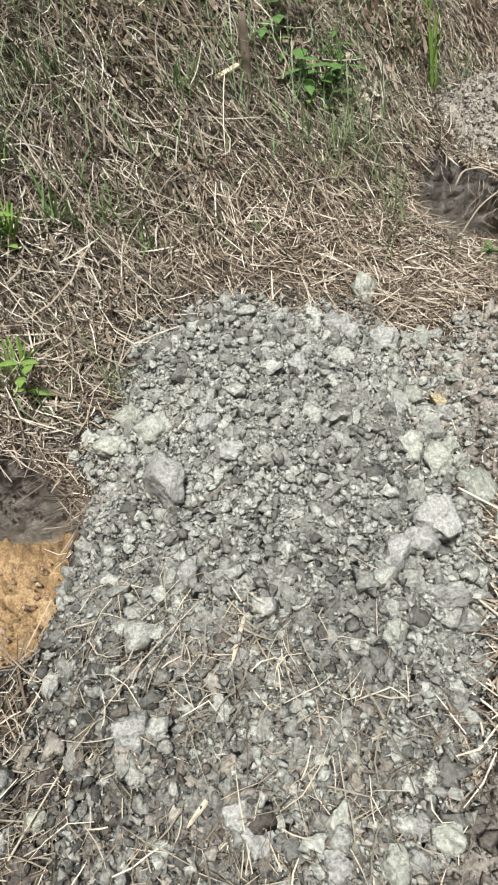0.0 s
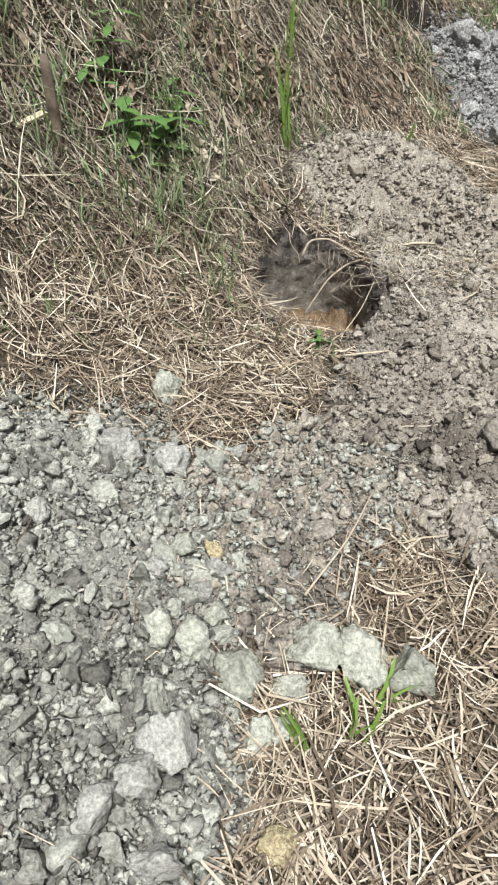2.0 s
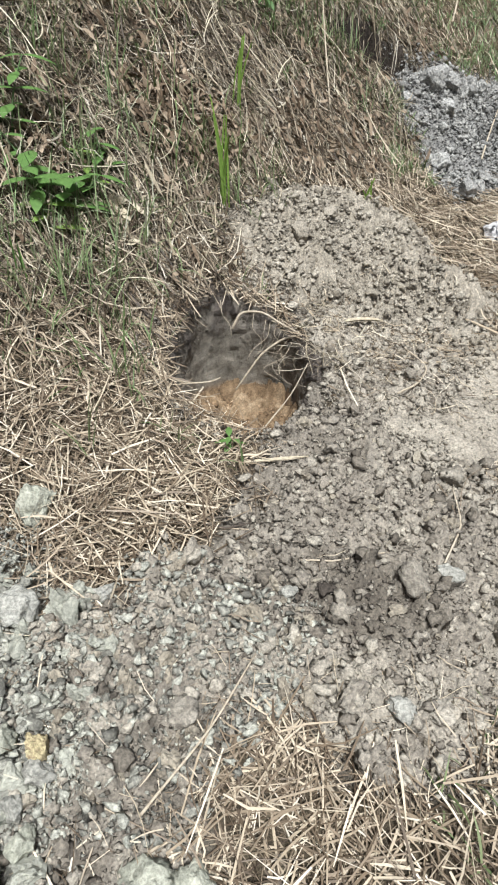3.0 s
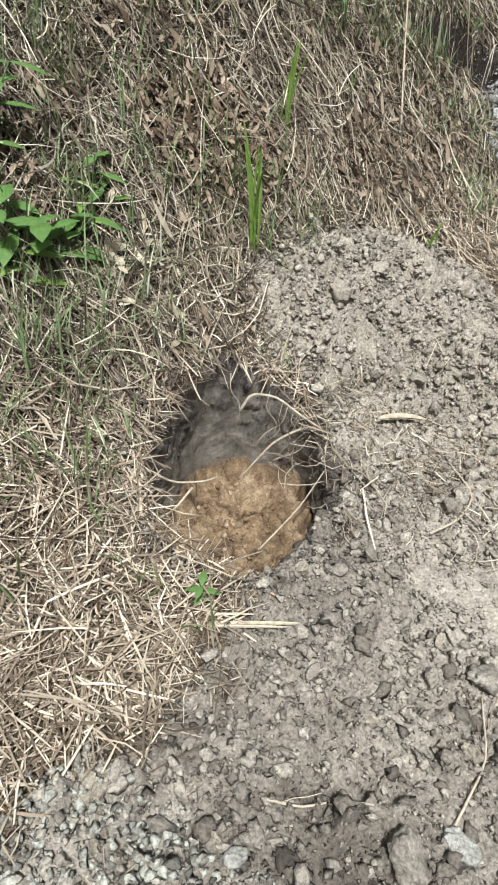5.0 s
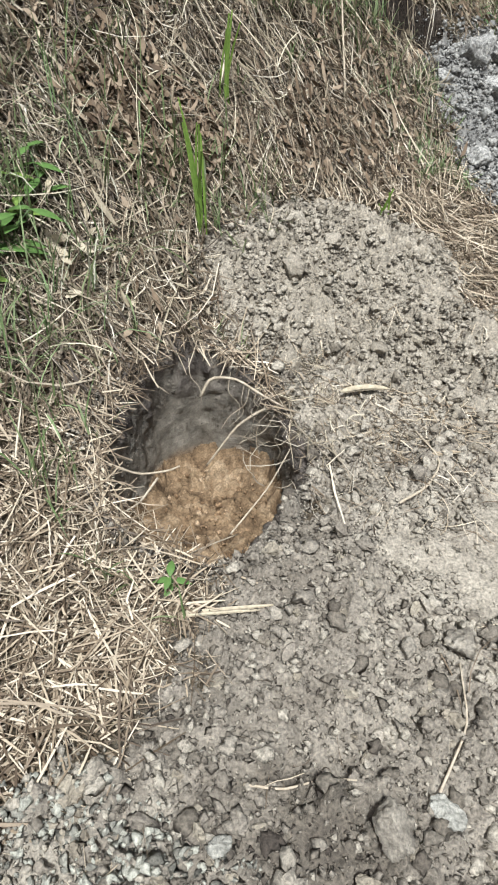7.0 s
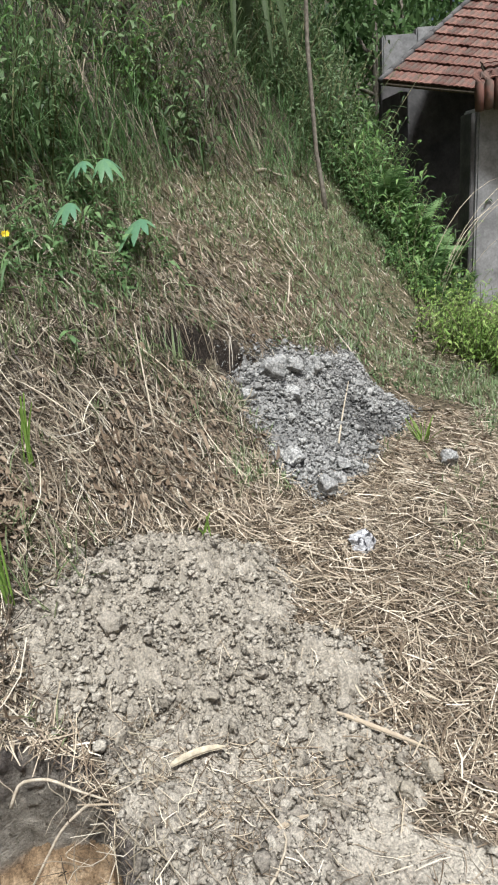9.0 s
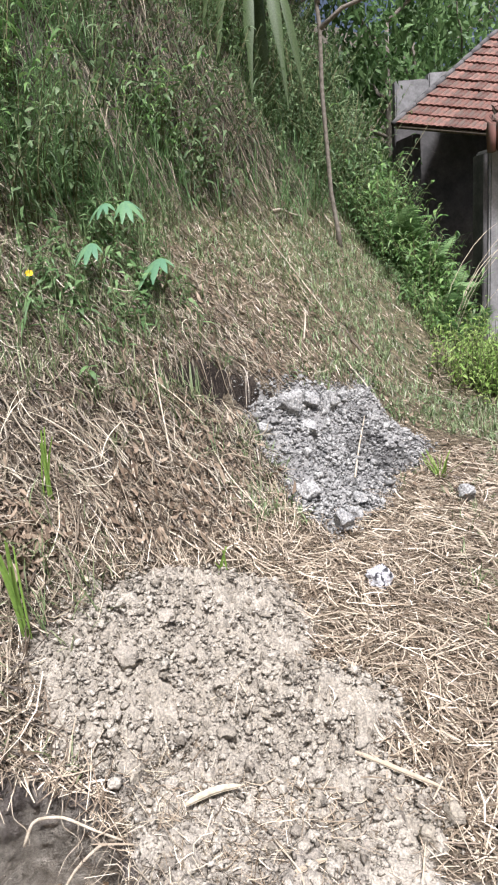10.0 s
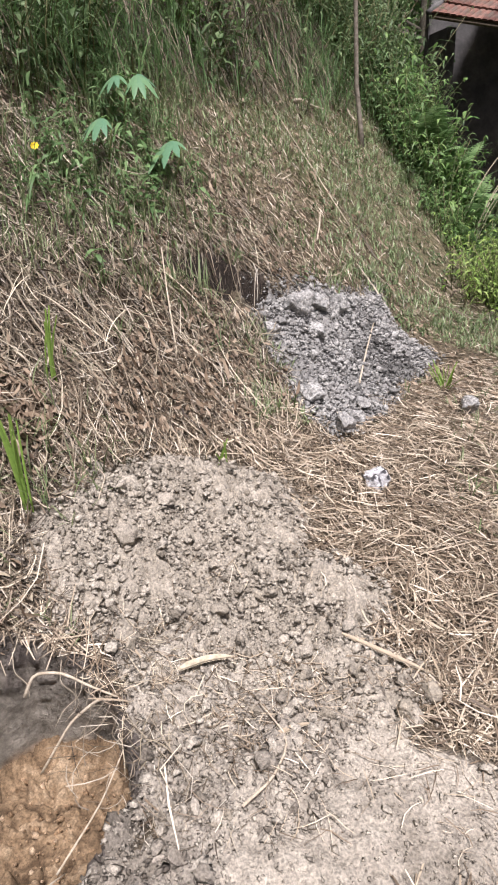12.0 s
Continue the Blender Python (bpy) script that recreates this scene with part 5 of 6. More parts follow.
green_blades("grass", "bright green shoots standing in dead grass by the stake", (-0.9, 0.4, 1.9, 3.3), 260, lambda x, y: bank_zone(x, y) * step(0.0, 0.5, grain(x, y, 0.22, 156)), WEED_BRIGHT, (0.1, 0.26), (0.004, 0.008), 407, 0.7)
green_blades("grass", "long green grass blades among dead grass by the stake", (-1.0, 0.6, 2.1, 3.6), 1000, lambda x, y: bank_zone(x, y) * step(-0.1, 0.4, grain(x, y, 0.4, 155)), GRASS_DRY, (0.08, 0.28), (0.003, 0.006), 406, 0.9)


# ---- bank weeds ----
def leafy_stems(pile_leaf, pile_stem, x, y, z, height, leaf, gen, pairs=6, tilt=0.35, out=None):
    """Stems with opposite pointed leaves."""
    for i in range(len(x)):
        h = height[i]
        a = gen.uniform(0, 6.28)
        lean = np.array([math.cos(a), math.sin(a), 0]) * tilt * gen.uniform(0.2, 1.2) * h
        if out is not None:
            lean = lean + out[i] * h
        base = np.array([x[i], y[i], z[i] - 0.02])
        t = np.linspace(0, 1, 3)[:, None]
        stem = base + t * np.array([0, 0, h]) + t * t * lean
        tube(pile_stem, stem, np.linspace(0.004, 0.0015, 3) * (h / 0.4) ** 0.5, 3)
        m = pairs * 2
        tt = np.repeat(np.linspace(0.25, 1.0, pairs), 2)
        root = base + tt[:, None] * np.array([0, 0, h]) + (tt ** 2)[:, None] * lean
        ang = np.arange(m) * math.pi + np.repeat(np.arange(pairs) * 1.7, 2) + gen.normal(0, 0.3, m)
        L = leaf[i] * gen.uniform(0.7, 1.15, m) * (1.1 - 0.35 * tt)
        d = np.stack([np.cos(ang), np.sin(ang), gen.uniform(0.0, 0.6, m)], -1)
        s = np.linspace(0, 1, 4)[None, :, None]
        slim = gen.choice([0.14, 0.26, 0.36, 0.48])
        L = L * (1.5 if slim < 0.2 else 1.0 if slim < 0.4 else 0.85)
        path = root[:, None] + unit(d)[:, None] * L[:, None, None] * s - np.array([0, 0, 1.0]) * (s ** 2) * L[:, None, None] * gen.uniform(0.3, 1.2, (m, 1, 1))
        side = np.stack([-np.sin(ang), np.cos(ang), gen.normal(0, 0.5, m)], -1)
        blades(pile_leaf, path, L * slim * gen.uniform(0.8, 1.2, m), (0.25, 1.0, 0.8, 0.06), None, side)


def weed_patch(label, where, box, count, heights, leaf, mat, seed, pairs=6, out=None):
    gen = np.random.default_rng(seed)
    x, y = scatter(lambda u, w: where(u, w) - gen.uniform(0, 1, len(u)), box, count, gen)
    lp, sp = Pile(), Pile()
    o = None if out is None else np.tile(np.array(out), (count, 1))
    leafy_stems(lp, sp, x, y, land(x, y, False), gen.uniform(*heights, count), gen.uniform(*leaf, count), gen, pairs, 0.4, o)
    w = tagged(new("bank_weeds"), label, "weeds", kind="stuff")
    tagged(lp.make("foliage", mat, w), kind="stuff")
    tagged(sp.make("branchwork", STEM, w), kind="stuff")
    return w


DOWN = (0.3, -0.24, 0.0)
weed_patch("mixed green weeds along the mown edge of the bank", lambda x, y: step(0.85, 1.25, S(x, y) + 0.25 * grain(x, y, 0.5, 160)) * step(2.3, 1.8, S(x, y)) * step(1.7, 1.0, x + 0.3 * grain(x, y, 0.5, 161)) * (0.25 + step(-0.35, 0.2, grain(x, y, 0.3, 167))), (-1.2, 2.2, 3.6, 7.6), 850, (0.07, 0.26), (0.045, 0.095), WEED_MID, 501, 5)
weed_patch("low weeds among the grass of the upper slope", lambda x, y: far_zone(x, y) * step(0.0, 0.5, grain(x, y, 0.5, 165)), (1.2, 4.5, 4.8, 9.8), 420, (0.05, 0.12), (0.02, 0.045), WEED, 504, 4)
weed_patch("tall dark weeds covering the steep bank", lambda x, y: step(1.5, 1.95, S(x, y) + 0.3 * grain(x, y, 0.6, 162) + 0.1 * step(1.3, 0.8, x)) * step(5.0, 4.0, S(x, y)) * (0.2 + step(-0.3, 0.2, grain(x, y, 0.55, 168) + 0.3 * step(2.6, 3.2, S(x, y)))), (-1.5, 4.6, 4.2, 13), 1750, (0.3, 0.8), (0.05, 0.11), WEED, 502, 7, DOWN)
weed_patch("bright leafy weeds on the steep bank", lambda x, y: step(1.55, 2.0, S(x, y) - 0.1) * step(3.6, 3.0, S(x, y)) * step(-0.1, 0.5, grain(x, y, 0.9, 163) + 0.4 * (1.2 - x)), (-1.2, 3.0, 4.6, 10), 480, (0.3, 0.7), (0.05, 0.11), WEED_BRIGHT, 503, 7, DOWN)


def hanging_grass():
    """Dead grass that hangs down the steep part of the bank."""
    gen = np.random.default_rng(511)
    n = 9000
    x, y = scatter(lambda u, w: step(1.55, 1.95, S(u, w)) * step(3.6, 2.6, S(u, w)) * (0.25 + step(-0.2, 0.4, grain(u, w, 0.7, 164))) - gen.uniform(0, 1, len(u)), (-1.2, 4.4, 4.2, 12.0), n, gen)
    L = gen.uniform(0.2, 0.75, n)
    t = np.linspace(0, 1, 5)[None, :]
    a = gen.normal(0, 0.7, n)
    dx, dy = 0.78 * np.cos(a) + 0.62 * np.sin(a), -0.62 * np.cos(a) + 0.78 * np.sin(a)
    px = x[:, None] + dx[:, None] * L[:, None] * t * 0.55
    py = y[:, None] + dy[:, None] * L[:, None] * t * 0.55
    curtain = 0.45 * step(0.0, 0.5, grain(x, y, 0.55, 166))[:, None]
    pz = land(px, py, False) + curtain * (1 - 0.6 * t) * gen.uniform(0.5, 1.2, (n, 1)) + (0.05 + 0.5 * t * (1 - t)) * L[:, None] * gen.uniform(0.3, 1.5, (n, 1))
    pile = Pile()
    blades(pile, np.stack([px, py, pz], -1), gen.uniform(0.003, 0.0075, n), (0.7, 1, 0.9, 0.6, 0.2), None)
    return tagged(pile.make("hanging_grass", HANGING), "dead brown grass hanging down the steep bank", "dry grass", kind="stuff")


hanging_grass()


green_blades("grass", "long green grass blades hanging over the steep bank", (-1.2, 4.4, 4.2, 12.0), 11000, lambda x, y: step(1.3, 1.8, S(x, y)) * step(3.6, 2.8, S(x, y)) * (0.2 + step(-0.2, 0.4, grain(x, y, 0.5, 169))), WEED_MID, (0.2, 0.6), (0.004, 0.009), 404, 0.8)


# ---- single plants ----
def grass_clump(x, y, height, label, blades_n=7, seed=0, lean=(0.0, 0.0), splay=0.025):
    gen = np.random.default_rng(seed)
    g = thing("grass_clump", label, "grass")
    z = up(x, y)
    for _ in range(blades_n):
        L = height * gen.uniform(0.55, 1.0)
        d = np.array([lean[0] + gen.normal(0, splay), lean[1] + gen.normal(0, splay), 1.0])
        t = np.linspace(0, 1, 5)[None, :, None]
        base = np.array([x + gen.normal(0, 0.01), y + gen.normal(0, 0.01), z - 0.01])
        path = base + t * unit(d) * L + t ** 2 * np.array([gen.normal(0, 0.03), gen.normal(0, 0.03), 0])
        p = Pile()
        blades(p, path, np.array([gen.uniform(0.006, 0.01)]), (0.8, 1, 1, 0.9, 0.55), 0.4, np.array([[math.cos(a := gen.uniform(-0.5, 0.5)), math.sin(a), 0]]))
        p.make("blade", GRASS_BRIGHT, g)
    return g


grass_clump(0.835, 3.52, 0.44, "upright clump of cut green grass blades", 9, 1)
grass_clump(0.895, 4.0, 0.36, "green grass blades standing on the bank", 5, 2)
grass_clump(1.5, 3.95, 0.14, "small green grass tuft by the tan heap", 5, 3, (0.1, 0))
grass_clump(0.78, 1.05, 0.12, "young green grass shoot between pale stones", 6, 4, (0.5, 0.2))
grass_clump(0.7, 1.03, 0.14, "young green grass shoot among straw", 6, 5, (-0.3, 0.3))
grass_clump(0.84, 1.12, 0.12, "green grass blade leaning on a pale stone", 4, 6, (0.9, 0.3))
grass_clump(-0.68, 1.84, 0.16, "green grass tuft on the mown slope", 26, 7, (0.0, 0.0), 0.4)
grass_clump(-0.62, 1.48, 0.15, "green grass tuft above the pit", 20, 8, (0.0, 0.0), 0.4)
grass_clump(2.85, 4.95, 0.2, "green grass clump beside the distant heap", 12, 9, (0.0, 0.0), 0.4)


def seedling(x, y, height, leaf, label, seed, pairs=4, tilt=0.3):
    """A leafy seedling: a stem and pointed leaves, each leaf a part."""
    gen = np.random.default_rng(seed)
    g = thing("leafy_seedling", label, "plant")
    z = up(x, y)
    a = gen.uniform(0, 6.28)
    lean = np.array([math.cos(a), math.sin(a), 0]) * tilt * height
    t = np.linspace(0, 1, 6)[:, None]
    p = Pile()
    tube(p, np.array([x, y, z - 0.02]) + t * np.array([0, 0, height]) + t * t * lean, np.linspace(0.004, 0.002, 6), 6)
    p.make("stem", WEED, g)
    for k in range(pairs * 2):
        tt = 0.3 + 0.7 * (k // 2) / max(1, pairs - 1)
        root = np.array([x, y, z - 0.02 + tt * height]) + tt * tt * lean
        ang = k * math.pi + (k // 2) * 1.6 + gen.normal(0, 0.25)
        L = leaf * gen.uniform(0.75, 1.15)
        d = unit(np.array([math.cos(ang), math.sin(ang), gen.uniform(0.1, 0.7)]))
        s = np.linspace(0, 1, 6)[None, :, None]
        path = root + d * L * s - np.array([0, 0, 1.0]) * s ** 2 * L * 0.45
        q = Pile()
        blades(q, path, np.array([L * 0.38]), (0.12, 0.7, 1.0, 0.95, 0.6, 0.03), 0.25, np.array([[-math.sin(ang), math.cos(ang), 0.0]]))
        q.make("leaf", WEED_BRIGHT if seed % 2 else WEED_LIME, g)
    return g


seedling(0.31, 3.09, 0.15, 0.15, "green seedling with lance-shaped leaves in dead grass", 21, 4, 0.5)
seedling(0.38, 3.24, 0.13, 0.1, "small green leafy seedling in dead grass", 22, 3, 0.6)
seedling(0.25, 3.06, 0.17, 0.15, "green seedling with drooping pointed leaves", 23, 4, 0.5)
seedling(0.27, 2.99, 0.1, 0.13, "low green leafy weed in dead grass", 24, 3)
seedling(0.13, 3.22, 0.26, 0.11, "taller green leafy weed on the bank", 25, 5, 0.4)
seedling(0.35, 3.14, 0.12, 0.1, "green seedling with lance-shaped leaves in dead grass", 29, 3, 0.6)
seedling(0.19, 3.12, 0.2, 0.11, "leafy green weed leaning out of dead grass", 33, 4, 0.6)
seedling(0.41, 3.31, 0.16, 0.09, "small green leafy seedling in dead grass", 35, 4, 0.4)


seedling(0.87, 2.355, 0.07, 0.045, "small green broad-leaved sprout on the pit's rim", 37, 4, 0.2)
seedling(-0.66, 1.8, 0.2, 0.08, "bright green leafy weed on the mown slope", 26, 4)
seedling(-0.74, 1.72, 0.16, 0.07, "low green weed beside the heap", 27, 3)
seedling(-0.58, 1.42, 0.15, 0.07, "green weed above the near pit", 28, 3)


def papaya_seedling(x, y, height, spans, label, seed):
    """A thin stalk with a few large lobed leaves."""
    gen = np.random.default_rng(seed)
    g = thing("papaya_seedling", label, "plant")
    z = up(x, y)
    t = np.linspace(0, 1, 6)[:, None]
    p = Pile()
    tube(p, np.array([x, y, z - 0.03]) + t * np.array([0.06, -0.04, height]), np.linspace(0.006, 0.004, 6), 6)
    p.make("stem", STEM, g)
    top = np.array([x + 0.06, y - 0.04, z + height - 0.03])
    for i, span in enumerate(spans):
        ang = (-2.7, -0.35, -1.5)[i % 3] + gen.normal(0, 0.1)
        e1, e2 = np.array([math.cos(ang) * 0.75, math.sin(ang) * 0.75 - 0.3, -0.2]), np.array([-math.sin(ang), math.cos(ang), gen.normal(0, 0.2)])
        hub = top + np.array([math.cos(ang), math.sin(ang), 0.35]) * span * 0.3
        q = Pile()
        tube(q, np.array([top, (top + hub) / 2 + np.array([0, 0, 0.02]), hub]), 0.004, 5)
        q.make("leaf_stalk", WEED_BRIGHT, g)
        r = Pile()
        for k in range(7):
            b = (k - 3) * 0.62
            L = span * (0.8 - 0.1 * abs(k - 3)) * gen.uniform(0.85, 1.1)
            s = np.linspace(0, 1, 6)[None, :, None]
            d = e1 * math.cos(b) + e2 * math.sin(b)
            path = hub + d * L * s - np.array([0, 0, 1.0]) * s ** 2 * L * 0.6
            blades(r, path, np.array([L * 0.36]), (0.25, 0.7, 1.0, 0.8, 0.6, 0.05), 0.25, (e2 * math.cos(b) - e1 * math.sin(b))[None])
        r.make("leaf", PAPAYA, g)
    return g


papaya_seedling(1.16, 5.74, 0.3, (0.21, 0.21), "young papaya plant with pale lobed leaves on the bank", 31)
papaya_seedling(1.43, 5.68, 0.2, (0.26,), "papaya seedling with one pale lobed leaf", 32)
papaya_seedling(1.08, 5.38, 0.25, (0.2,), "small papaya seedling in green weeds", 33)


def yellow_flower(x, y, height):
    g = thing("yellow_flower", "small yellow wild flower on a thin green stem", "flower")
    z = up(x, y)
    p = Pile()
    tube(p, np.array([[x, y, z - 0.02], [x + 0.01, y, z + height * 0.5], [x + 0.02, y - 0.02, z + height]]), 0.003, 5)
    p.make("stem", WEED_BRIGHT, g)
    top = np.array([x + 0.02, y - 0.02, z + height])
    for k in range(8):
        b = k * math.pi / 4
        s = np.linspace(0, 1, 4)[None, :, None]
        q = Pile()
        blades(q, top + np.array([math.cos(b), math.sin(b) * 0.5 - 0.2, math.sin(b) * 0.8]) * 0.02 * s, np.array([0.012]), (0.4, 1, 1, 0.4), 0.1, np.array([[-math.sin(b), 0.2, math.cos(b)]]))
        q.make("petal", PETAL, g)
    return g


yellow_flower(0.78, 5.0, 0.14)
yellow_flower(0.66, 7.0, 0.5)


# ---- sticks, roots, stake ----
def stick(name, label, points, radius, mat, category="stick", lift=0.012, sides=6):
    pts = np.array([(a, b, (c if len(rest) else float(surface(a, b)[0]) + lift * 0.7)) for a, b, *rest in points for c in (rest[0] if rest else 0,)])
    k = np.linspace(0, len(pts) - 1, len(pts) * 3)
    pts = np.stack([np.interp(k, np.arange(len(pts)), pts[:, c]) for c in range(3)], -1)
    pts[1:-1] = (pts[:-2] + 2 * pts[1:-1] + pts[2:]) / 4
    if len(points[0]) == 2:
        pts[:, 2] = np.maximum(pts[:, 2], surface(pts[:, 0], pts[:, 1]) + radius)
        pts[1:-1, 2] = (pts[:-2, 2] + 2 * pts[1:-1, 2] + pts[2:, 2]) / 4 + 0.002
    p = Pile()
    tube(p, pts, np.linspace(radius, radius * 0.6, len(pts)), sides)
    return tagged(p.make(name, mat, None, True), label, category)


def flat_stalk(label, x0, y0, x1, y1, width, mat, lift=0.02, curl=0.0):
    """A split, flattened dry stalk."""
    t = np.linspace(0, 1, 8)
    px, py = x0 + (x1 - x0) * t, y0 + (y1 - y0) * t + curl * t * (1 - t)
    top = surface(px, py)
    pz = top[0] + (top[-1] - top[0]) * t
    path = np.stack([px, py, pz + 0.6 * max(0.0, float((top - pz).max())) + lift * 0.4], -1)[None]
    p = Pile()
    blades(p, path, np.array([width]), (0.5, 0.9, 1, 1, 1, 0.9, 0.7, 0.3), 0.5)
    back = path - np.array([0, 0, 0.002])
    blades(p, back, np.array([width]), (0.5, 0.9, 1, 1, 1, 0.9, 0.7, 0.3), 0.2)
    return tagged(p.make("dry_stalk", mat), label, "stalk")


flat_stalk("pale bleached stalk lying across the pit's edge", 0.89, 2.275, 1.10, 2.31, 0.009, PALE_LEAF)
flat_stalk("second pale stalk lying beside the first", 0.9, 2.265, 1.07, 2.29, 0.006, PALE_LEAF)
flat_stalk("curved pale strip of dry husk on the soil", 1.29, 3.0, 1.44, 3.05, 0.022, PALE_LEAF, 0.07, 0.05)
flat_stalk("dry strip of leaf on trodden soil", 1.5, 2.78, 1.62, 2.83, 0.014, STRAW, 0.02, 0.03)
flat_stalk("cut woody stalk in the straw", 1.78, 3.12, 2.0, 2.98, 0.016, STRAW, 0.03)
flat_stalk("dry leaf strip on the grey heap", 0.05, 0.70, 0.03, 0.62, 0.008, PALE_LEAF, 0.03)
flat_stalk("cut pale stalk at the heap's foot", 0.0, 0.45, -0.04, 0.40, 0.008, PALE_LEAF, 0.03)
stick("twig", "dark twig lying on the grey heap", [(-0.075, 0.955), (-0.02, 0.975), (0.02, 1.0)], 0.0032, WOOD, "twig", 0.018)
stick("twig", "thin pale stalk on the trodden soil", [(0.72, 1.34), (0.84, 1.5), (0.93, 1.66)], 0.003, ROOT, "twig", 0.03)
stick("twig", "thin pale stalk lying over clods", [(1.05, 1.94), (1.12, 1.93), (1.2, 1.96), (1.26, 1.95)], 0.003, ROOT, "twig", 0.02)
stick("twig", "thin stalk among dark soil", [(1.42, 1.95), (1.5, 2.08), (1.5, 2.2)], 0.003, ROOT, "twig", 0.02)
stick("twig", "thin stalk lying on the tan heap", [(1.06, 3.55), (1.08, 3.66), (1.03, 3.74)], 0.0025, ROOT, "twig", 0.02)
stick("twig", "dry stalk lying on the distant heap", [(2.3, 4.78), (2.42, 5.08), (2.56, 5.4)], 0.006, ROOT, "twig", 0.06)
stick("root", "long pale root bent over the heap's foot", [(-0.33, 0.36), (-0.27, 0.52), (-0.16, 0.62), (-0.03, 0.71)], 0.002, ROOT, "root", 0.025)
stick("root", "thin pale root on trodden soil", [(1.42, 2.62), (1.5, 2.68), (1.56, 2.78), (1.5, 2.9)], 0.004, ROOT, "root", 0.02)
stick("fallen_branch", "bleached fallen branch at the foot of the bank", [(2.52, 7.72), (2.62, 7.86), (2.72, 7.9), (2.86, 8.05)], 0.016, ROOT, "branch", 0.06)
stick("dry_stalk", "long dry stalk leaning on the bank", [(1.36, 4.45, up(1.36, 4.45) + 0.03), (1.34, 4.65, up(1.34, 4.65) + 0.13), (1.33, 4.84, up(1.33, 4.84) + 0.2)], 0.005, ROOT, "stalk")
stick("dry_stalk", "long dry stalk lying across the upper slope", [(2.7, 6.5), (2.5, 6.9), (2.25, 7.4)], 0.005, ROOT, "stalk", 0.05)

# roots hanging out of the pit's wall
stick("root", "curved pale root sticking out over the pit", [(0.87, 3.0, 0.24), (0.9, 3.02, 0.30), (0.98, 3.0, 0.31), (1.05, 2.98, 0.27), (1.12, 2.96, 0.24)], 0.005, ROOT, "root")
stick("root", "long pale root hanging down into the pit", [(1.13, 2.99, 0.22), (1.06, 3.0, 0.2), (0.98, 2.99, 0.14), (0.92, 2.96, 0.06), (0.88, 2.95, 0.0)], 0.005, ROOT, "root")
stick("root", "pale root crossing the pit's mouth", [(0.64, 2.74, 0.2), (0.72, 2.73, 0.17), (0.8, 2.76, 0.16), (0.83, 2.77, 0.17)], 0.004, ROOT, "root")
stick("root", "pale root reaching down the pit's side", [(0.77, 2.74, 0.15), (0.73, 2.66, 0.13), (0.68, 2.58, 0.16)], 0.004, ROOT, "root")
stick("dry_stalk", "straw stalk leaning into the pit", [(0.86, 2.41, 0.2), (0.93, 2.52, 0.13), (1.0, 2.62, 0.06)], 0.003, ROOT, "stalk")
stick("dry_stalk", "straw stalk standing in the pit", [(0.98, 2.62, 0.06), (1.08, 2.74, 0.12), (1.14, 2.82, 0.2)], 0.003, ROOT, "stalk")
gen = np.random.default_rng(61)
for _ in range(12):
    a = gen.uniform(0.3, 2.3)
    cx, cy = 0.89 + 0.25 * math.cos(a), 2.785 + 0.345 * math.sin(a)
    z = float(land(np.array([cx]), np.array([cy]), False)[0])
    L = gen.uniform(0.05, 0.16)
    inx, iny = -math.cos(a) * gen.uniform(0.2, 0.7) * L, -math.sin(a) * gen.uniform(0.2, 0.7) * L
    stick("rootlet", "fine root hanging from the pit's dark wall", [(cx, cy, z - 0.04), (cx + inx * 0.6 + gen.normal(0, 0.012), cy + iny * 0.6, z - 0.03 - 0.4 * L), (cx + inx * 0.8 + gen.normal(0, 0.03), cy + iny * 0.7, z - 0.03 - 0.7 * L), (cx + inx + gen.normal(0, 0.03), cy + iny, z - 0.03 - L)], gen.uniform(0.0007, 0.0018), ROOT, "root", 0.0, 4)


def stake(x, y, height, radius):
    """A weathered, broken-topped stake."""
    z = up(x, y)
    p = Pile()
    t = np.linspace(0, 1, 9)[:, None]
    pts = np.array([x, y, z - 0.05]) + t * np.array([0.012, -0.015, height + 0.05])
    tube(p, pts, radius * np.array([1.05, 1, 0.97, 1.0, 0.96, 0.98, 0.94, 0.85, 0.55]), 9)
    return tagged(p.make("wooden_stake", WOOD, None, True), "short weathered wooden stake stuck in the bank", "stake")


stake(0.005, 2.84, 0.29, 0.02)


def wood_chip(x, y):
    """A split, pale chip of wood."""
    bm = bmesh.new()
    bmesh.ops.create_cube(bm, size=1)
    for v in bm.verts:
        v.co = Vector((v.co.x * 0.12 * (0.8 if v.co.y > 0 else 1), v.co.y * 0.022, v.co.z * (0.014 if v.co.x > 0 else 0.008)))
    bmesh.ops.bevel(bm, geom=bm.edges[:], offset=0.002, segments=1, affect="EDGES")
    me = bpy.data.meshes.new("wood_chip")
    bm.to_mesh(me)
    bm.free()
    me.materials.append(CHIP)
    ob = new("wood_chip", me)
    ob.matrix_basis = Matrix.Translation((x, y, up(x, y) + 0.065)) @ Euler((0.5, -0.25, 0.45)).to_matrix().to_4x4()
    return tagged(ob, "pale split wood chip lying in dead grass", "wood chip")


wood_chip(-0.065, 2.82)


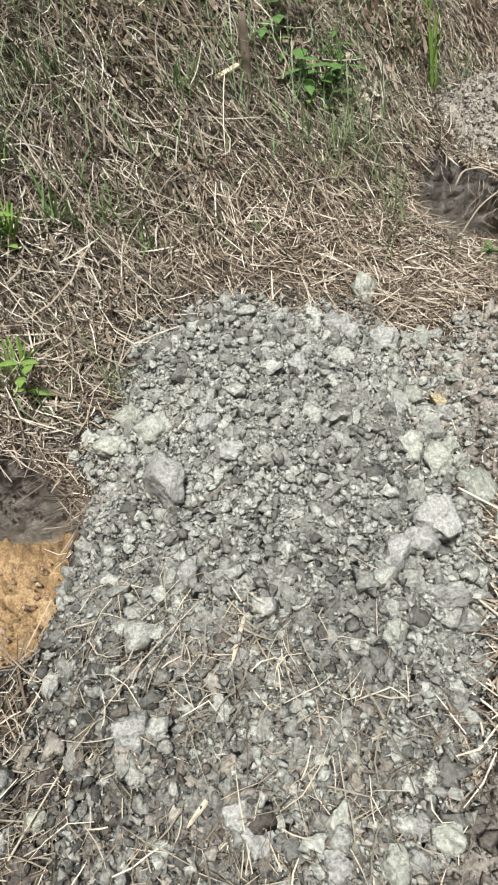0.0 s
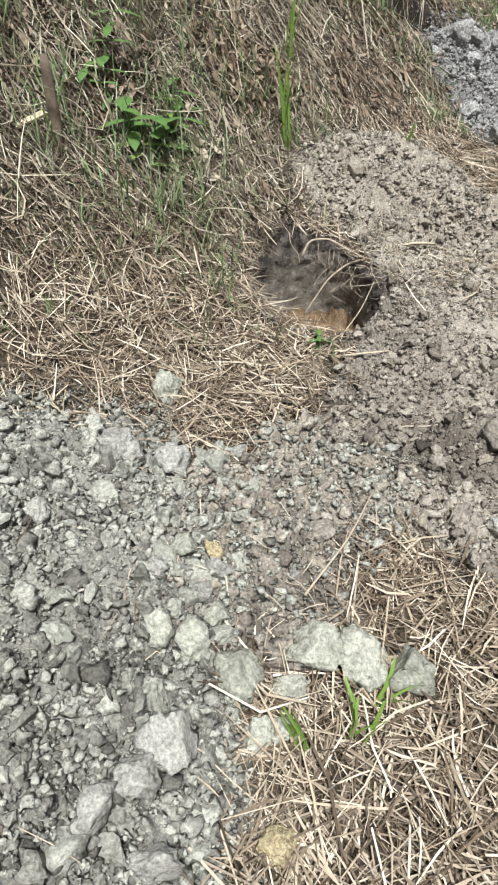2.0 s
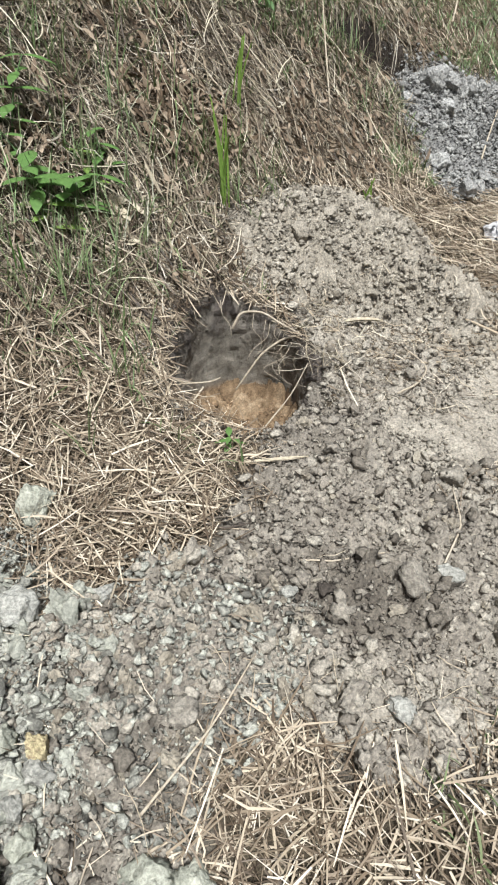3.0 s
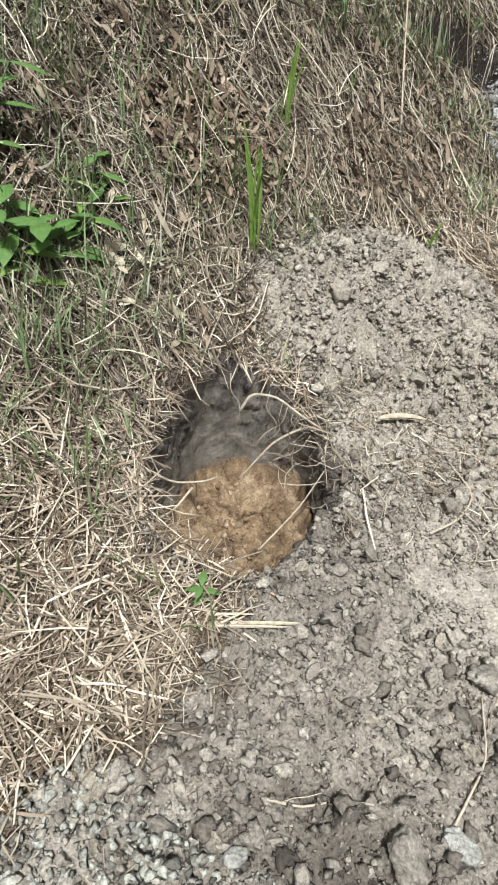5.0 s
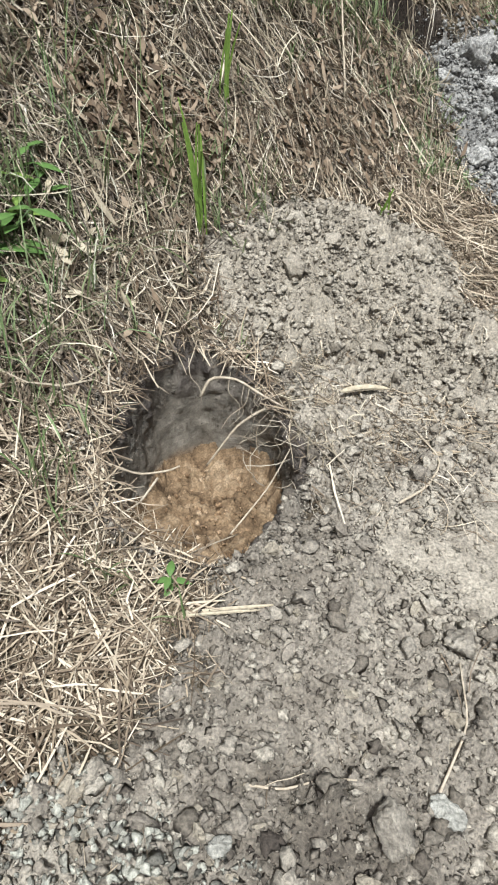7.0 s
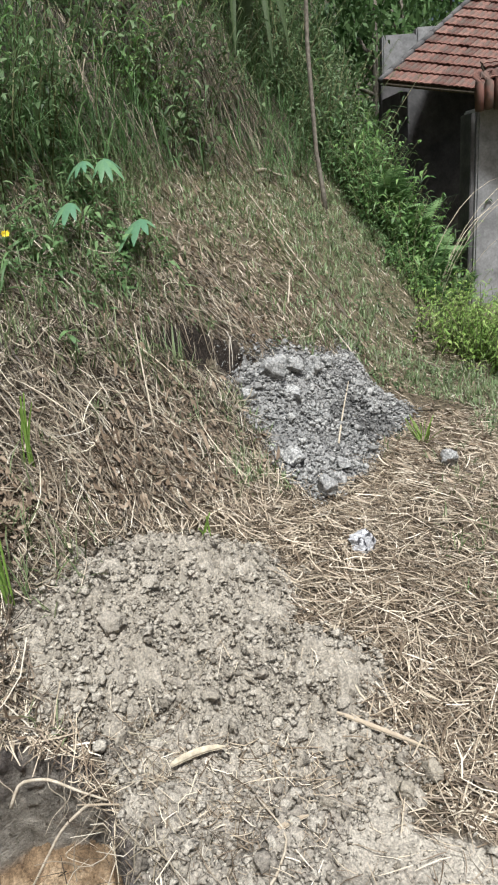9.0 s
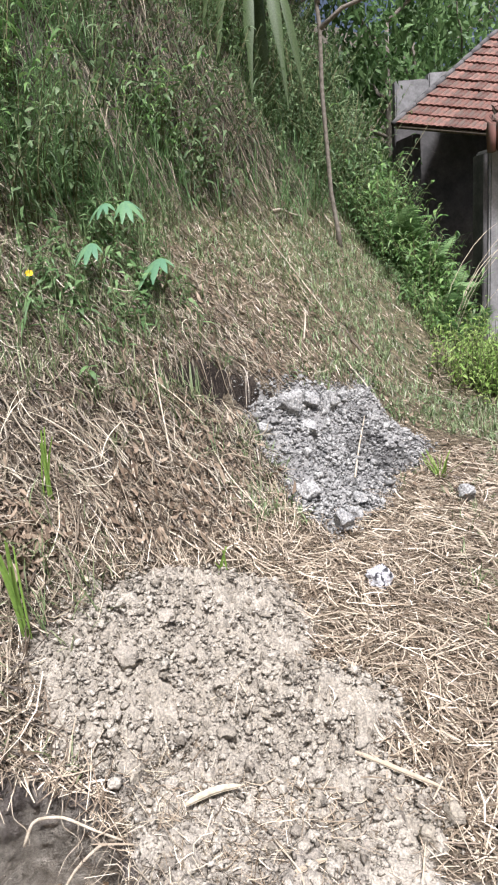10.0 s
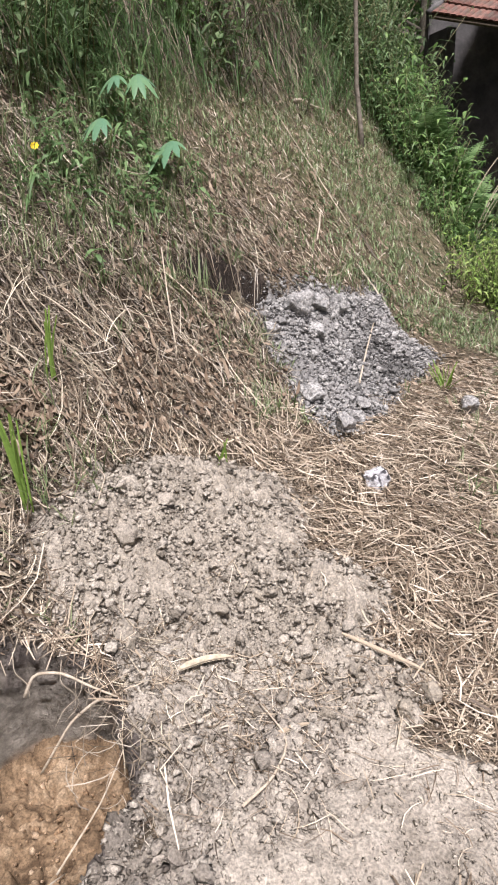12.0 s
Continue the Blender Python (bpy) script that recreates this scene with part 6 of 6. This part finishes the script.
# ---- ferns, shrubs ----
def fern(x, y, size, fronds, label, seed):
    gen = np.random.default_rng(seed)
    g = thing("fern", label, "fern", "ferns by the house")
    z = up(x, y)
    for i in range(fronds):
        a = i * 2.4 + gen.normal(0, 0.3)
        L = size * gen.uniform(0.7, 1.1)
        k = 22
        t = np.linspace(0, 1, k)
        rise = gen.uniform(1.0, 1.9)
        out = np.stack([np.cos(a) * t * 0.75, np.sin(a) * t * 0.75, rise * t - 0.85 * t * t], -1) * L
        spine = np.array([x, y, z - 0.02]) + out
        p = Pile()
        tube(p, spine[::3], np.linspace(0.006, 0.002, len(spine[::3])), 4)
        d = unit(np.gradient(spine, axis=0))
        side = unit(np.cross(d, [0, 0, 1.0]))
        for sgn in (-1, 1):
            pl = L * 0.26 * np.sin(np.clip(t * 1.05 + 0.08, 0, 1) * math.pi) ** 0.7
            s = np.linspace(0, 1, 3)[None, :, None]
            path = spine[2:, None] + (side * sgn + d * 0.45)[2:, None] * pl[2:, None, None] * s - np.array([0, 0, 1.0]) * s ** 2 * pl[2:, None, None] * 0.25
            blades(p, path, pl[2:] * 0.2 + 0.006, (0.6, 1, 0.1), 0.2, d[2:])
        p.make("frond", WEED_MID, g)
    return g


for x, y, size, n, k in ((4.12, 8.3, 0.6, 16, 2), (4.28, 7.95, 0.55, 16, 4), (4.22, 7.5, 0.45, 14, 5), (3.95, 8.75, 0.6, 15, 6), (4.4, 8.75, 0.7, 16, 7), (4.0, 8.5, 0.65, 16, 8), (4.3, 8.25, 0.7, 16, 9), (4.15, 7.8, 0.5, 16, 10)):
    fern(x, y, size, n, "arching green fern on the slope's edge beside the house", 600 + k)


def shrub(x, y, size, stems, leaf, mat, label, seed):
    gen = np.random.default_rng(seed)
    g = thing("shrub", label, "shrub", "shrubs on the slope's edge")
    lp, sp = Pile(), Pile()
    sx, sy = x + gen.normal(0, size * 0.3, stems), y + gen.normal(0, size * 0.3, stems)
    leafy_stems(lp, sp, sx, sy, land(sx, sy, False), size * gen.uniform(0.5, 1.1, stems), leaf * gen.uniform(0.7, 1.2, stems), gen, int(7 * max(1.0, size / 0.65)), 0.5)
    tagged(lp.make("foliage", mat, g), kind="stuff")
    tagged(sp.make("branchwork", STEM, g), kind="stuff")
    return g


for x, y, size, n, leaf, k in ((4.15, 6.75, 0.42, 55, 0.06, 1), (4.05, 6.35, 0.36, 45, 0.055, 2), (4.25, 7.15, 0.45, 50, 0.06, 3), (3.95, 5.95, 0.3, 35, 0.05, 4), (4.2, 7.5, 0.4, 40, 0.06, 5), (3.9, 8.35, 0.5, 50, 0.07, 20), (4.1, 8.6, 0.75, 70, 0.08, 21), (4.2, 8.3, 0.55, 60, 0.08, 22), (3.8, 8.9, 0.7, 60, 0.08, 23), (4.15, 9.15, 0.8, 70, 0.09, 24), (4.45, 9.2, 0.7, 60, 0.09, 25), (3.85, 7.9, 0.3, 40, 0.05, 26), (4.05, 8.75, 0.85, 60, 0.1, 30), (4.2, 8.95, 0.85, 60, 0.11, 31), (4.2, 8.6, 0.6, 60, 0.11, 32), (4.2, 9.3, 1.0, 60, 0.12, 33), (4.12, 8.2, 0.75, 55, 0.09, 34), (4.22, 8.0, 0.6, 55, 0.1, 35), (3.95, 7.55, 0.42, 50, 0.055, 36), (3.88, 6.45, 0.5, 55, 0.05, 37), (4.0, 6.65, 0.6, 55, 0.055, 38), (3.98, 6.15, 0.5, 55, 0.05, 39)):
    shrub(x, y, size, n, leaf, WEED_LIME if y < 7.3 else WEED_BRIGHT if k < 20 or k > 29 else WEED_MID, "bright green leafy shrub at the slope's edge", 620 + k)
for x, y, size, n, leaf, k in ((3.75, 9.3, 0.8, 60, 0.09, 6), (4.0, 9.7, 1.1, 70, 0.1, 7), (3.5, 9.5, 0.9, 60, 0.09, 8), (4.4, 9.9, 1.2, 70, 0.1, 9), (4.6, 9.0, 0.7, 50, 0.08, 10), (3.3, 10.0, 1.1, 60, 0.1, 11), (4.5, 9.9, 1.1, 80, 0.1, 12), (4.6, 10.4, 1.3, 80, 0.11, 13)):
    shrub(x, y, size, n, leaf, WEED, "dense dark green shrub behind the ferns", 620 + k)

gen = np.random.default_rng(640)
for k in range(6):
    a, L = gen.uniform(-0.6, 0.5), gen.uniform(1.1, 1.9)
    x, y = 4.12 + gen.normal(0, 0.06), 7.45 + gen.normal(0, 0.08)
    z = up(x, y)
    t = np.linspace(0, 1, 9)
    pts = np.stack([x + math.cos(a) * L * 0.75 * t ** 1.5, y + math.sin(a) * L * 0.5 * t ** 1.5, z + L * (1.25 * t - 0.55 * t ** 2.5)], -1)
    p = Pile()
    blades(p, pts[None], np.array([0.011]), (0.8, 1, 1, 1, 1, 0.9, 0.7, 0.5, 0.1), 0.5)
    tagged(p.make("dry_reed", PALE_LEAF), "long pale dead reed arching over the shrubs", "reed", "dead reeds by the house")


# ---- trees ----
def limb(pile, start, direction, length, radius, gen, tips, depth):
    pts = [np.array(start, float)]
    d = unit(np.array(direction, float))
    for _ in range(5):
        d = unit(d + gen.normal(0, 0.12, 3) + np.array([0, 0, 0.03]))
        pts.append(pts[-1] + d * length / 5)
    tube(pile, np.array(pts), np.linspace(radius, radius * 0.55, 6), 7 if depth < 2 else 5)
    if depth >= 2:
        tips.extend(pts[2:])
        return
    for _ in range(3):
        k = gen.integers(2, 6)
        side = unit(d + gen.normal(0, 0.75, 3) + np.array([0, 0, 0.15]))
        limb(pile, pts[k], side, length * 0.6, radius * 0.5, gen, tips, depth + 1)


def tree(x, y, height, spread_r, leaves, leaf, mat, label, seed, trunk_r=0.09, crown_low=0.35):
    """A tapered trunk with limbs and a ragged crown of single leaves."""
    gen = np.random.default_rng(seed)
    g = thing("tree", label, "tree", "trees behind the bank")
    z = up(x, y) - 0.1
    t = np.linspace(0, 1, 9)[:, None]
    sway = np.array([gen.normal(0, 0.15), gen.normal(0, 0.15), 0])
    trunk = np.array([x, y, z]) + t * np.array([0, 0, height * 0.85]) + np.sin(t * 2.2) * sway
    p = Pile()
    tube(p, trunk, trunk_r * np.linspace(1.1, 0.4, 9), 9)
    p.make("trunk", BARK, g, True)
    q, tips = Pile(), []
    for k in range(9):
        j = int(2 + 6 * k / 8)
        a = k * 2.4
        limb(q, trunk[j], (math.cos(a), math.sin(a), 0.45), spread_r * gen.uniform(0.6, 1.0), trunk_r * 0.45, gen, tips, 1)
    tagged(q.make("branchwork", BARK, g), kind="stuff")
    tips = np.array(tips)
    c = tips[gen.integers(len(tips), size=leaves)] + gen.normal(0, 0.16 * spread_r, (leaves, 3))
    d = unit(gen.normal(0, 1, (leaves, 3)) + np.array([0, 0, -0.3]))
    L = leaf * gen.uniform(0.6, 1.2, leaves)
    s = np.linspace(0, 1, 3)[None, :, None]
    path = c[:, None] + d[:, None] * L[:, None, None] * s - np.array([0, 0, 1.0]) * s ** 2 * L[:, None, None] * 0.3
    r = Pile()
    blades(r, path, L * gen.uniform(0.35, 0.55, leaves), (0.3, 1.0, 0.1), None, unit(np.cross(d, gen.normal(0, 1, (leaves, 3)))))
    tagged(r.make("crown", mat, g), kind="stuff")
    return g


TREES = [(3.3, 11.6, 5.5, 1.5), (4.2, 13.9, 6.5, 1.7), (6.2, 14.5, 6.0, 1.7), (1.6, 11.0, 5.0, 1.5), (-0.2, 10.0, 5.0, 1.5), (-2.0, 8.5, 4.5, 1.5), (7.6, 17.0, 6.5, 1.9), (9.5, 16.0, 5.0, 1.6), (4.2, 16.5, 8.0, 2.0), (2.6, 14.5, 6.0, 1.8), (5.6, 19.0, 8.0, 2.2), (10.5, 21.0, 7.0, 2.2)]
for k, (x, y, h, r) in enumerate(TREES):
    tree(x, y, h, r, 6000 if k < 6 else 4600, 0.15 if k < 6 else 0.21, TREE_LIGHT if x > 6 else TREE_LEAF, "tall broadleaf tree with dense dark foliage behind the bank", 700 + k)


def sapling():
    """A thin bare trunk with one long branch, in front of the bank."""
    g = thing("sapling", "slender bare-trunked young tree with one long side branch", "tree")
    z = up(3.2, 8.05)
    p = Pile()
    pts = np.array([[3.22, 8.05, z - 0.1], [3.21, 8.07, z + 0.15], [3.17, 8.1, z + 0.5], [3.16, 8.12, z + 0.95], [3.15, 8.14, z + 1.4], [3.17, 8.16, z + 1.9], [3.12, 8.2, z + 2.6], [3.1, 8.2, z + 3.4]])
    tube(p, pts, np.array([0.032, 0.023, 0.021, 0.02, 0.02, 0.019, 0.015, 0.01]), 9)
    p.make("trunk", BARK, g, True)
    q = Pile()
    fork = pts[5]
    tube(q, np.array([fork, fork + [0.2, -0.05, 0.14], fork + [0.5, -0.12, 0.22], fork + [0.85, -0.2, 0.36], fork + [1.3, -0.3, 0.62]]), np.array([0.024, 0.02, 0.017, 0.015, 0.01]), 7)
    q.make("branch", BARK, g, True)
    q = Pile()
    tube(q, np.array([fork + [0, 0, 0.2], fork + [-0.1, -0.05, 0.5], fork + [-0.3, -0.05, 0.9], fork + [-0.4, 0.0, 1.4]]), np.array([0.02, 0.016, 0.014, 0.01]), 7)
    q.make("branch", BARK, g, True)


sapling()


def banana_plant(x, y, leaves, label, seed, height=1.4, yellow=1):
    """A fleshy stem with long arching leaves, some hanging."""
    gen = np.random.default_rng(seed)
    g = thing("banana_plant", label, "banana plant", "banana plants")
    z = up(x, y) - 0.05
    p = Pile()
    t = np.linspace(0, 1, 7)[:, None]
    tube(p, np.array([x, y, z]) + t * np.array([0, 0, height]), np.linspace(0.11, 0.06, 7), 10)
    p.make("stem", BANANA, g, True)
    top = np.array([x, y, z + height])
    for k, (a, L, rise, drop) in enumerate(leaves):
        s = np.linspace(0, 1, 14)
        out = np.stack([math.cos(a) * (s * 0.75 - 0.1 * s ** 2), math.sin(a) * (s * 0.75 - 0.1 * s ** 2), rise * s - drop * s ** 2], -1) * L
        path = (top + out)[None]
        prof = np.array([0.06, 0.08, 0.3, 0.75, 0.95, 1, 1, 1, 0.98, 0.92, 0.82, 0.66, 0.4, 0.05]) * gen.uniform(0.6, 1.1, 14)
        q = Pile()
        tw = np.array([[-math.sin(a), math.cos(a), 0.15]])
        blades(q, path, np.array([L * (0.03 if k == yellow else 0.1)]), prof, 0.35, tw)
        q.make("leaf", YELLOWED if k == yellow else BANANA, g)
    return g


banana_plant(2.85, 9.45, [(-1.2, 1.2, 0.5, 1.7), (-1.4, 0.8, 0.4, 1.5), (-1.9, 1.3, 0.6, 1.7), (-1.5, 1.4, 0.6, 1.7), (-2.2, 1.5, 0.8, 1.5), (0.4, 1.5, 1.0, 1.1), (2.4, 1.5, 1.0, 1.0), (-2.3, 1.6, 0.9, 1.4)], "banana plant with long drooping leaves on the bank", 41, 1.5, 1)
for k, (x, y, h) in enumerate(((8.0, 14.5, 3.6), (9.2, 15.5, 3.4), (7.0, 14.2, 3.2))):
    banana_plant(x, y, [(i * 0.9 + k, 1.9, 1.0 + 0.1 * (i % 3), 0.9) for i in range(7)], "banana plant rising behind the house roof", 50 + k, h, 99)


# ---- house ----
def box_part(name, lo, hi, mat, parent, bevel=0.01, shear=None):
    bm = bmesh.new()
    bmesh.ops.create_cube(bm, size=1)
    for v in bm.verts:
        v.co = Vector([lo[c] + (v.co[c] + 0.5) * (hi[c] - lo[c]) for c in range(3)])
    bmesh.ops.bevel(bm, geom=bm.edges[:], offset=bevel, segments=2, affect="EDGES")
    me = bpy.data.meshes.new(name)
    bm.to_mesh(me)
    bm.free()
    me.materials.append(mat)
    ob = new(name, me)
    ob.parent = parent
    return ob


def tile_mesh(width, length, skew):
    """A clay tile with two humps and real thickness."""
    n = 9
    u = np.linspace(0, 1, n)
    hump = 0.013 * np.abs(np.sin(u * 2 * math.pi)) ** 0.8
    top = [[(a - 0.5) * width + skew * v, v, h + 0.03 * (1 - v / length)] for v in (0.0, length) for a, h in zip(u, hump)]
    low = [[p[0], p[1], p[2] - 0.018] for p in top]
    verts = top + low
    f = []
    for i in range(n - 1):
        f += [(i, i + 1, n + i + 1, n + i), (2 * n + i + 1, 2 * n + i, 3 * n + i, 3 * n + i + 1), (i + 1, i, 2 * n + i, 2 * n + i + 1), (n + i, n + i + 1, 3 * n + i + 1, 3 * n + i)]
    f += [(0, n, 3 * n, 2 * n), (2 * n - 1, n - 1, 3 * n - 1, 4 * n - 1)]
    me = bpy.data.meshes.new("roof_tile")
    me.from_pydata(verts, [], f)
    me.materials.append(TILE)
    return me


def tiled_plane(parent, corner, eave, rise, cols, courses, gen, width=0.165):
    """Courses of tiles on the slanting parallelogram from corner along eave and rise."""
    a = unit(np.array(eave, float))
    b = np.array(rise, float)
    nrm = unit(np.cross(a, b))
    c = np.cross(nrm, a)
    gap = float(b @ c) / courses
    skew = float(b @ a) / courses
    me = tile_mesh(width * 1.02, gap * 1.18, skew / gap)
    rot = Matrix(((a[0], c[0], nrm[0]), (a[1], c[1], nrm[1]), (a[2], c[2], nrm[2])))
    for j in range(courses):
        for i in range(cols):
            o = np.array(corner) + c * gap * j + a * (skew * j + width * (i + 0.5)) + nrm * (0.02 + gen.normal(0, 0.003))
            ob = new("tile", me)
            ob.parent = parent
            ob.matrix_basis = Matrix.Translation(o) @ rot.to_4x4() @ Euler((gen.normal(0, 0.012), gen.normal(0, 0.015), gen.normal(0, 0.02))).to_matrix().to_4x4()


def roof_slab(parent, corner, eave, rise, thick=0.04):
    """The boarding under the tiles."""
    o, a, b = np.array(corner, float), np.array(eave, float), np.array(rise, float)
    nrm = unit(np.cross(a, b))
    v = [o, o + a, o + a + b, o + b]
    v = np.array(v + [p - nrm * thick for p in v])
    f4 = [(0, 1, 2, 3), (7, 6, 5, 4), (0, 4, 5, 1), (1, 5, 6, 2), (2, 6, 7, 3), (3, 7, 4, 0)]
    p = Pile()
    p.add(v, None, f4)
    return p.make("roof", WOOD, parent)


def house():
    gen = np.random.default_rng(71)
    h = thing("house", "old low house with red clay tile roof and dark walls", "house")
    corner, eave, rise = (4.92, 11.0, 2.95), (1.75, -0.175, -0.2975), (2.35, 1.67, 1.43)
    roof = roof_slab(h, corner, eave, rise)
    tiled_plane(roof, np.array(corner), eave, rise, 11, 11, gen, 0.162)
    c0, c1 = np.array(corner), np.array(corner) + np.array(rise)
    for k in range(11):
        a, b = c0 + (c1 - c0) * k / 11, c0 + (c1 - c0) * (k + 1.12) / 11
        cap = Pile()
        tube(cap, np.array([a, b]) + [-0.02, 0.01, 0.03 + 0.004 * (k % 2)], [0.045, 0.04], 8)
        cap.make("verge_tile", PLASTER, roof)
    roof2 = roof_slab(h, (5.5, 9.2, 2.62), (1.6, -0.55, 0.0), (0.25, 0.7, 0.3))
    tiled_plane(roof2, np.array((5.5, 9.2, 2.62)), (1.6, -0.55, 0.0), (0.25, 0.7, 0.3), 10, 4, gen)
    for k in range(14):
        e, bx, by = Pile(), 5.38 + 0.095 * k, 9.22 - 0.033 * k
        tube(e, np.array([[bx + 0.03, by + 0.12, 2.72], [bx, by, 2.6 + 0.01 * (k % 3)], [bx - 0.01, by - 0.04, 2.34 + 0.015 * (k % 2)]]), [0.05, 0.055, 0.05], 9)
        e.make("eave_tile", TILE, h, True)
    box_part("pillar", (5.46, 9.38, 0.0), (5.87, 9.75, 2.4), CONCRETE, h, 0.02)
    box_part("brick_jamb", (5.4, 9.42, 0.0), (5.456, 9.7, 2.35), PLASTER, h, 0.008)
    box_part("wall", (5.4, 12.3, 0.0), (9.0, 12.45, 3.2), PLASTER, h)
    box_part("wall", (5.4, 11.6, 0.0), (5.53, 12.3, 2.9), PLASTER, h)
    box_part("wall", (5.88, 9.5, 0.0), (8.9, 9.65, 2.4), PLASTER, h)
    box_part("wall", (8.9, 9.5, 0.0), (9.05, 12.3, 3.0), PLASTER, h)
    box_part("parapet", (5.5, 12.5, 0.0), (6.05, 12.65, 3.8), CONCRETE, h, 0.02)
    box_part("parapet", (6.053, 12.5, 0.0), (7.2, 12.65, 3.88), CONCRETE, h, 0.02)
    return h


house()
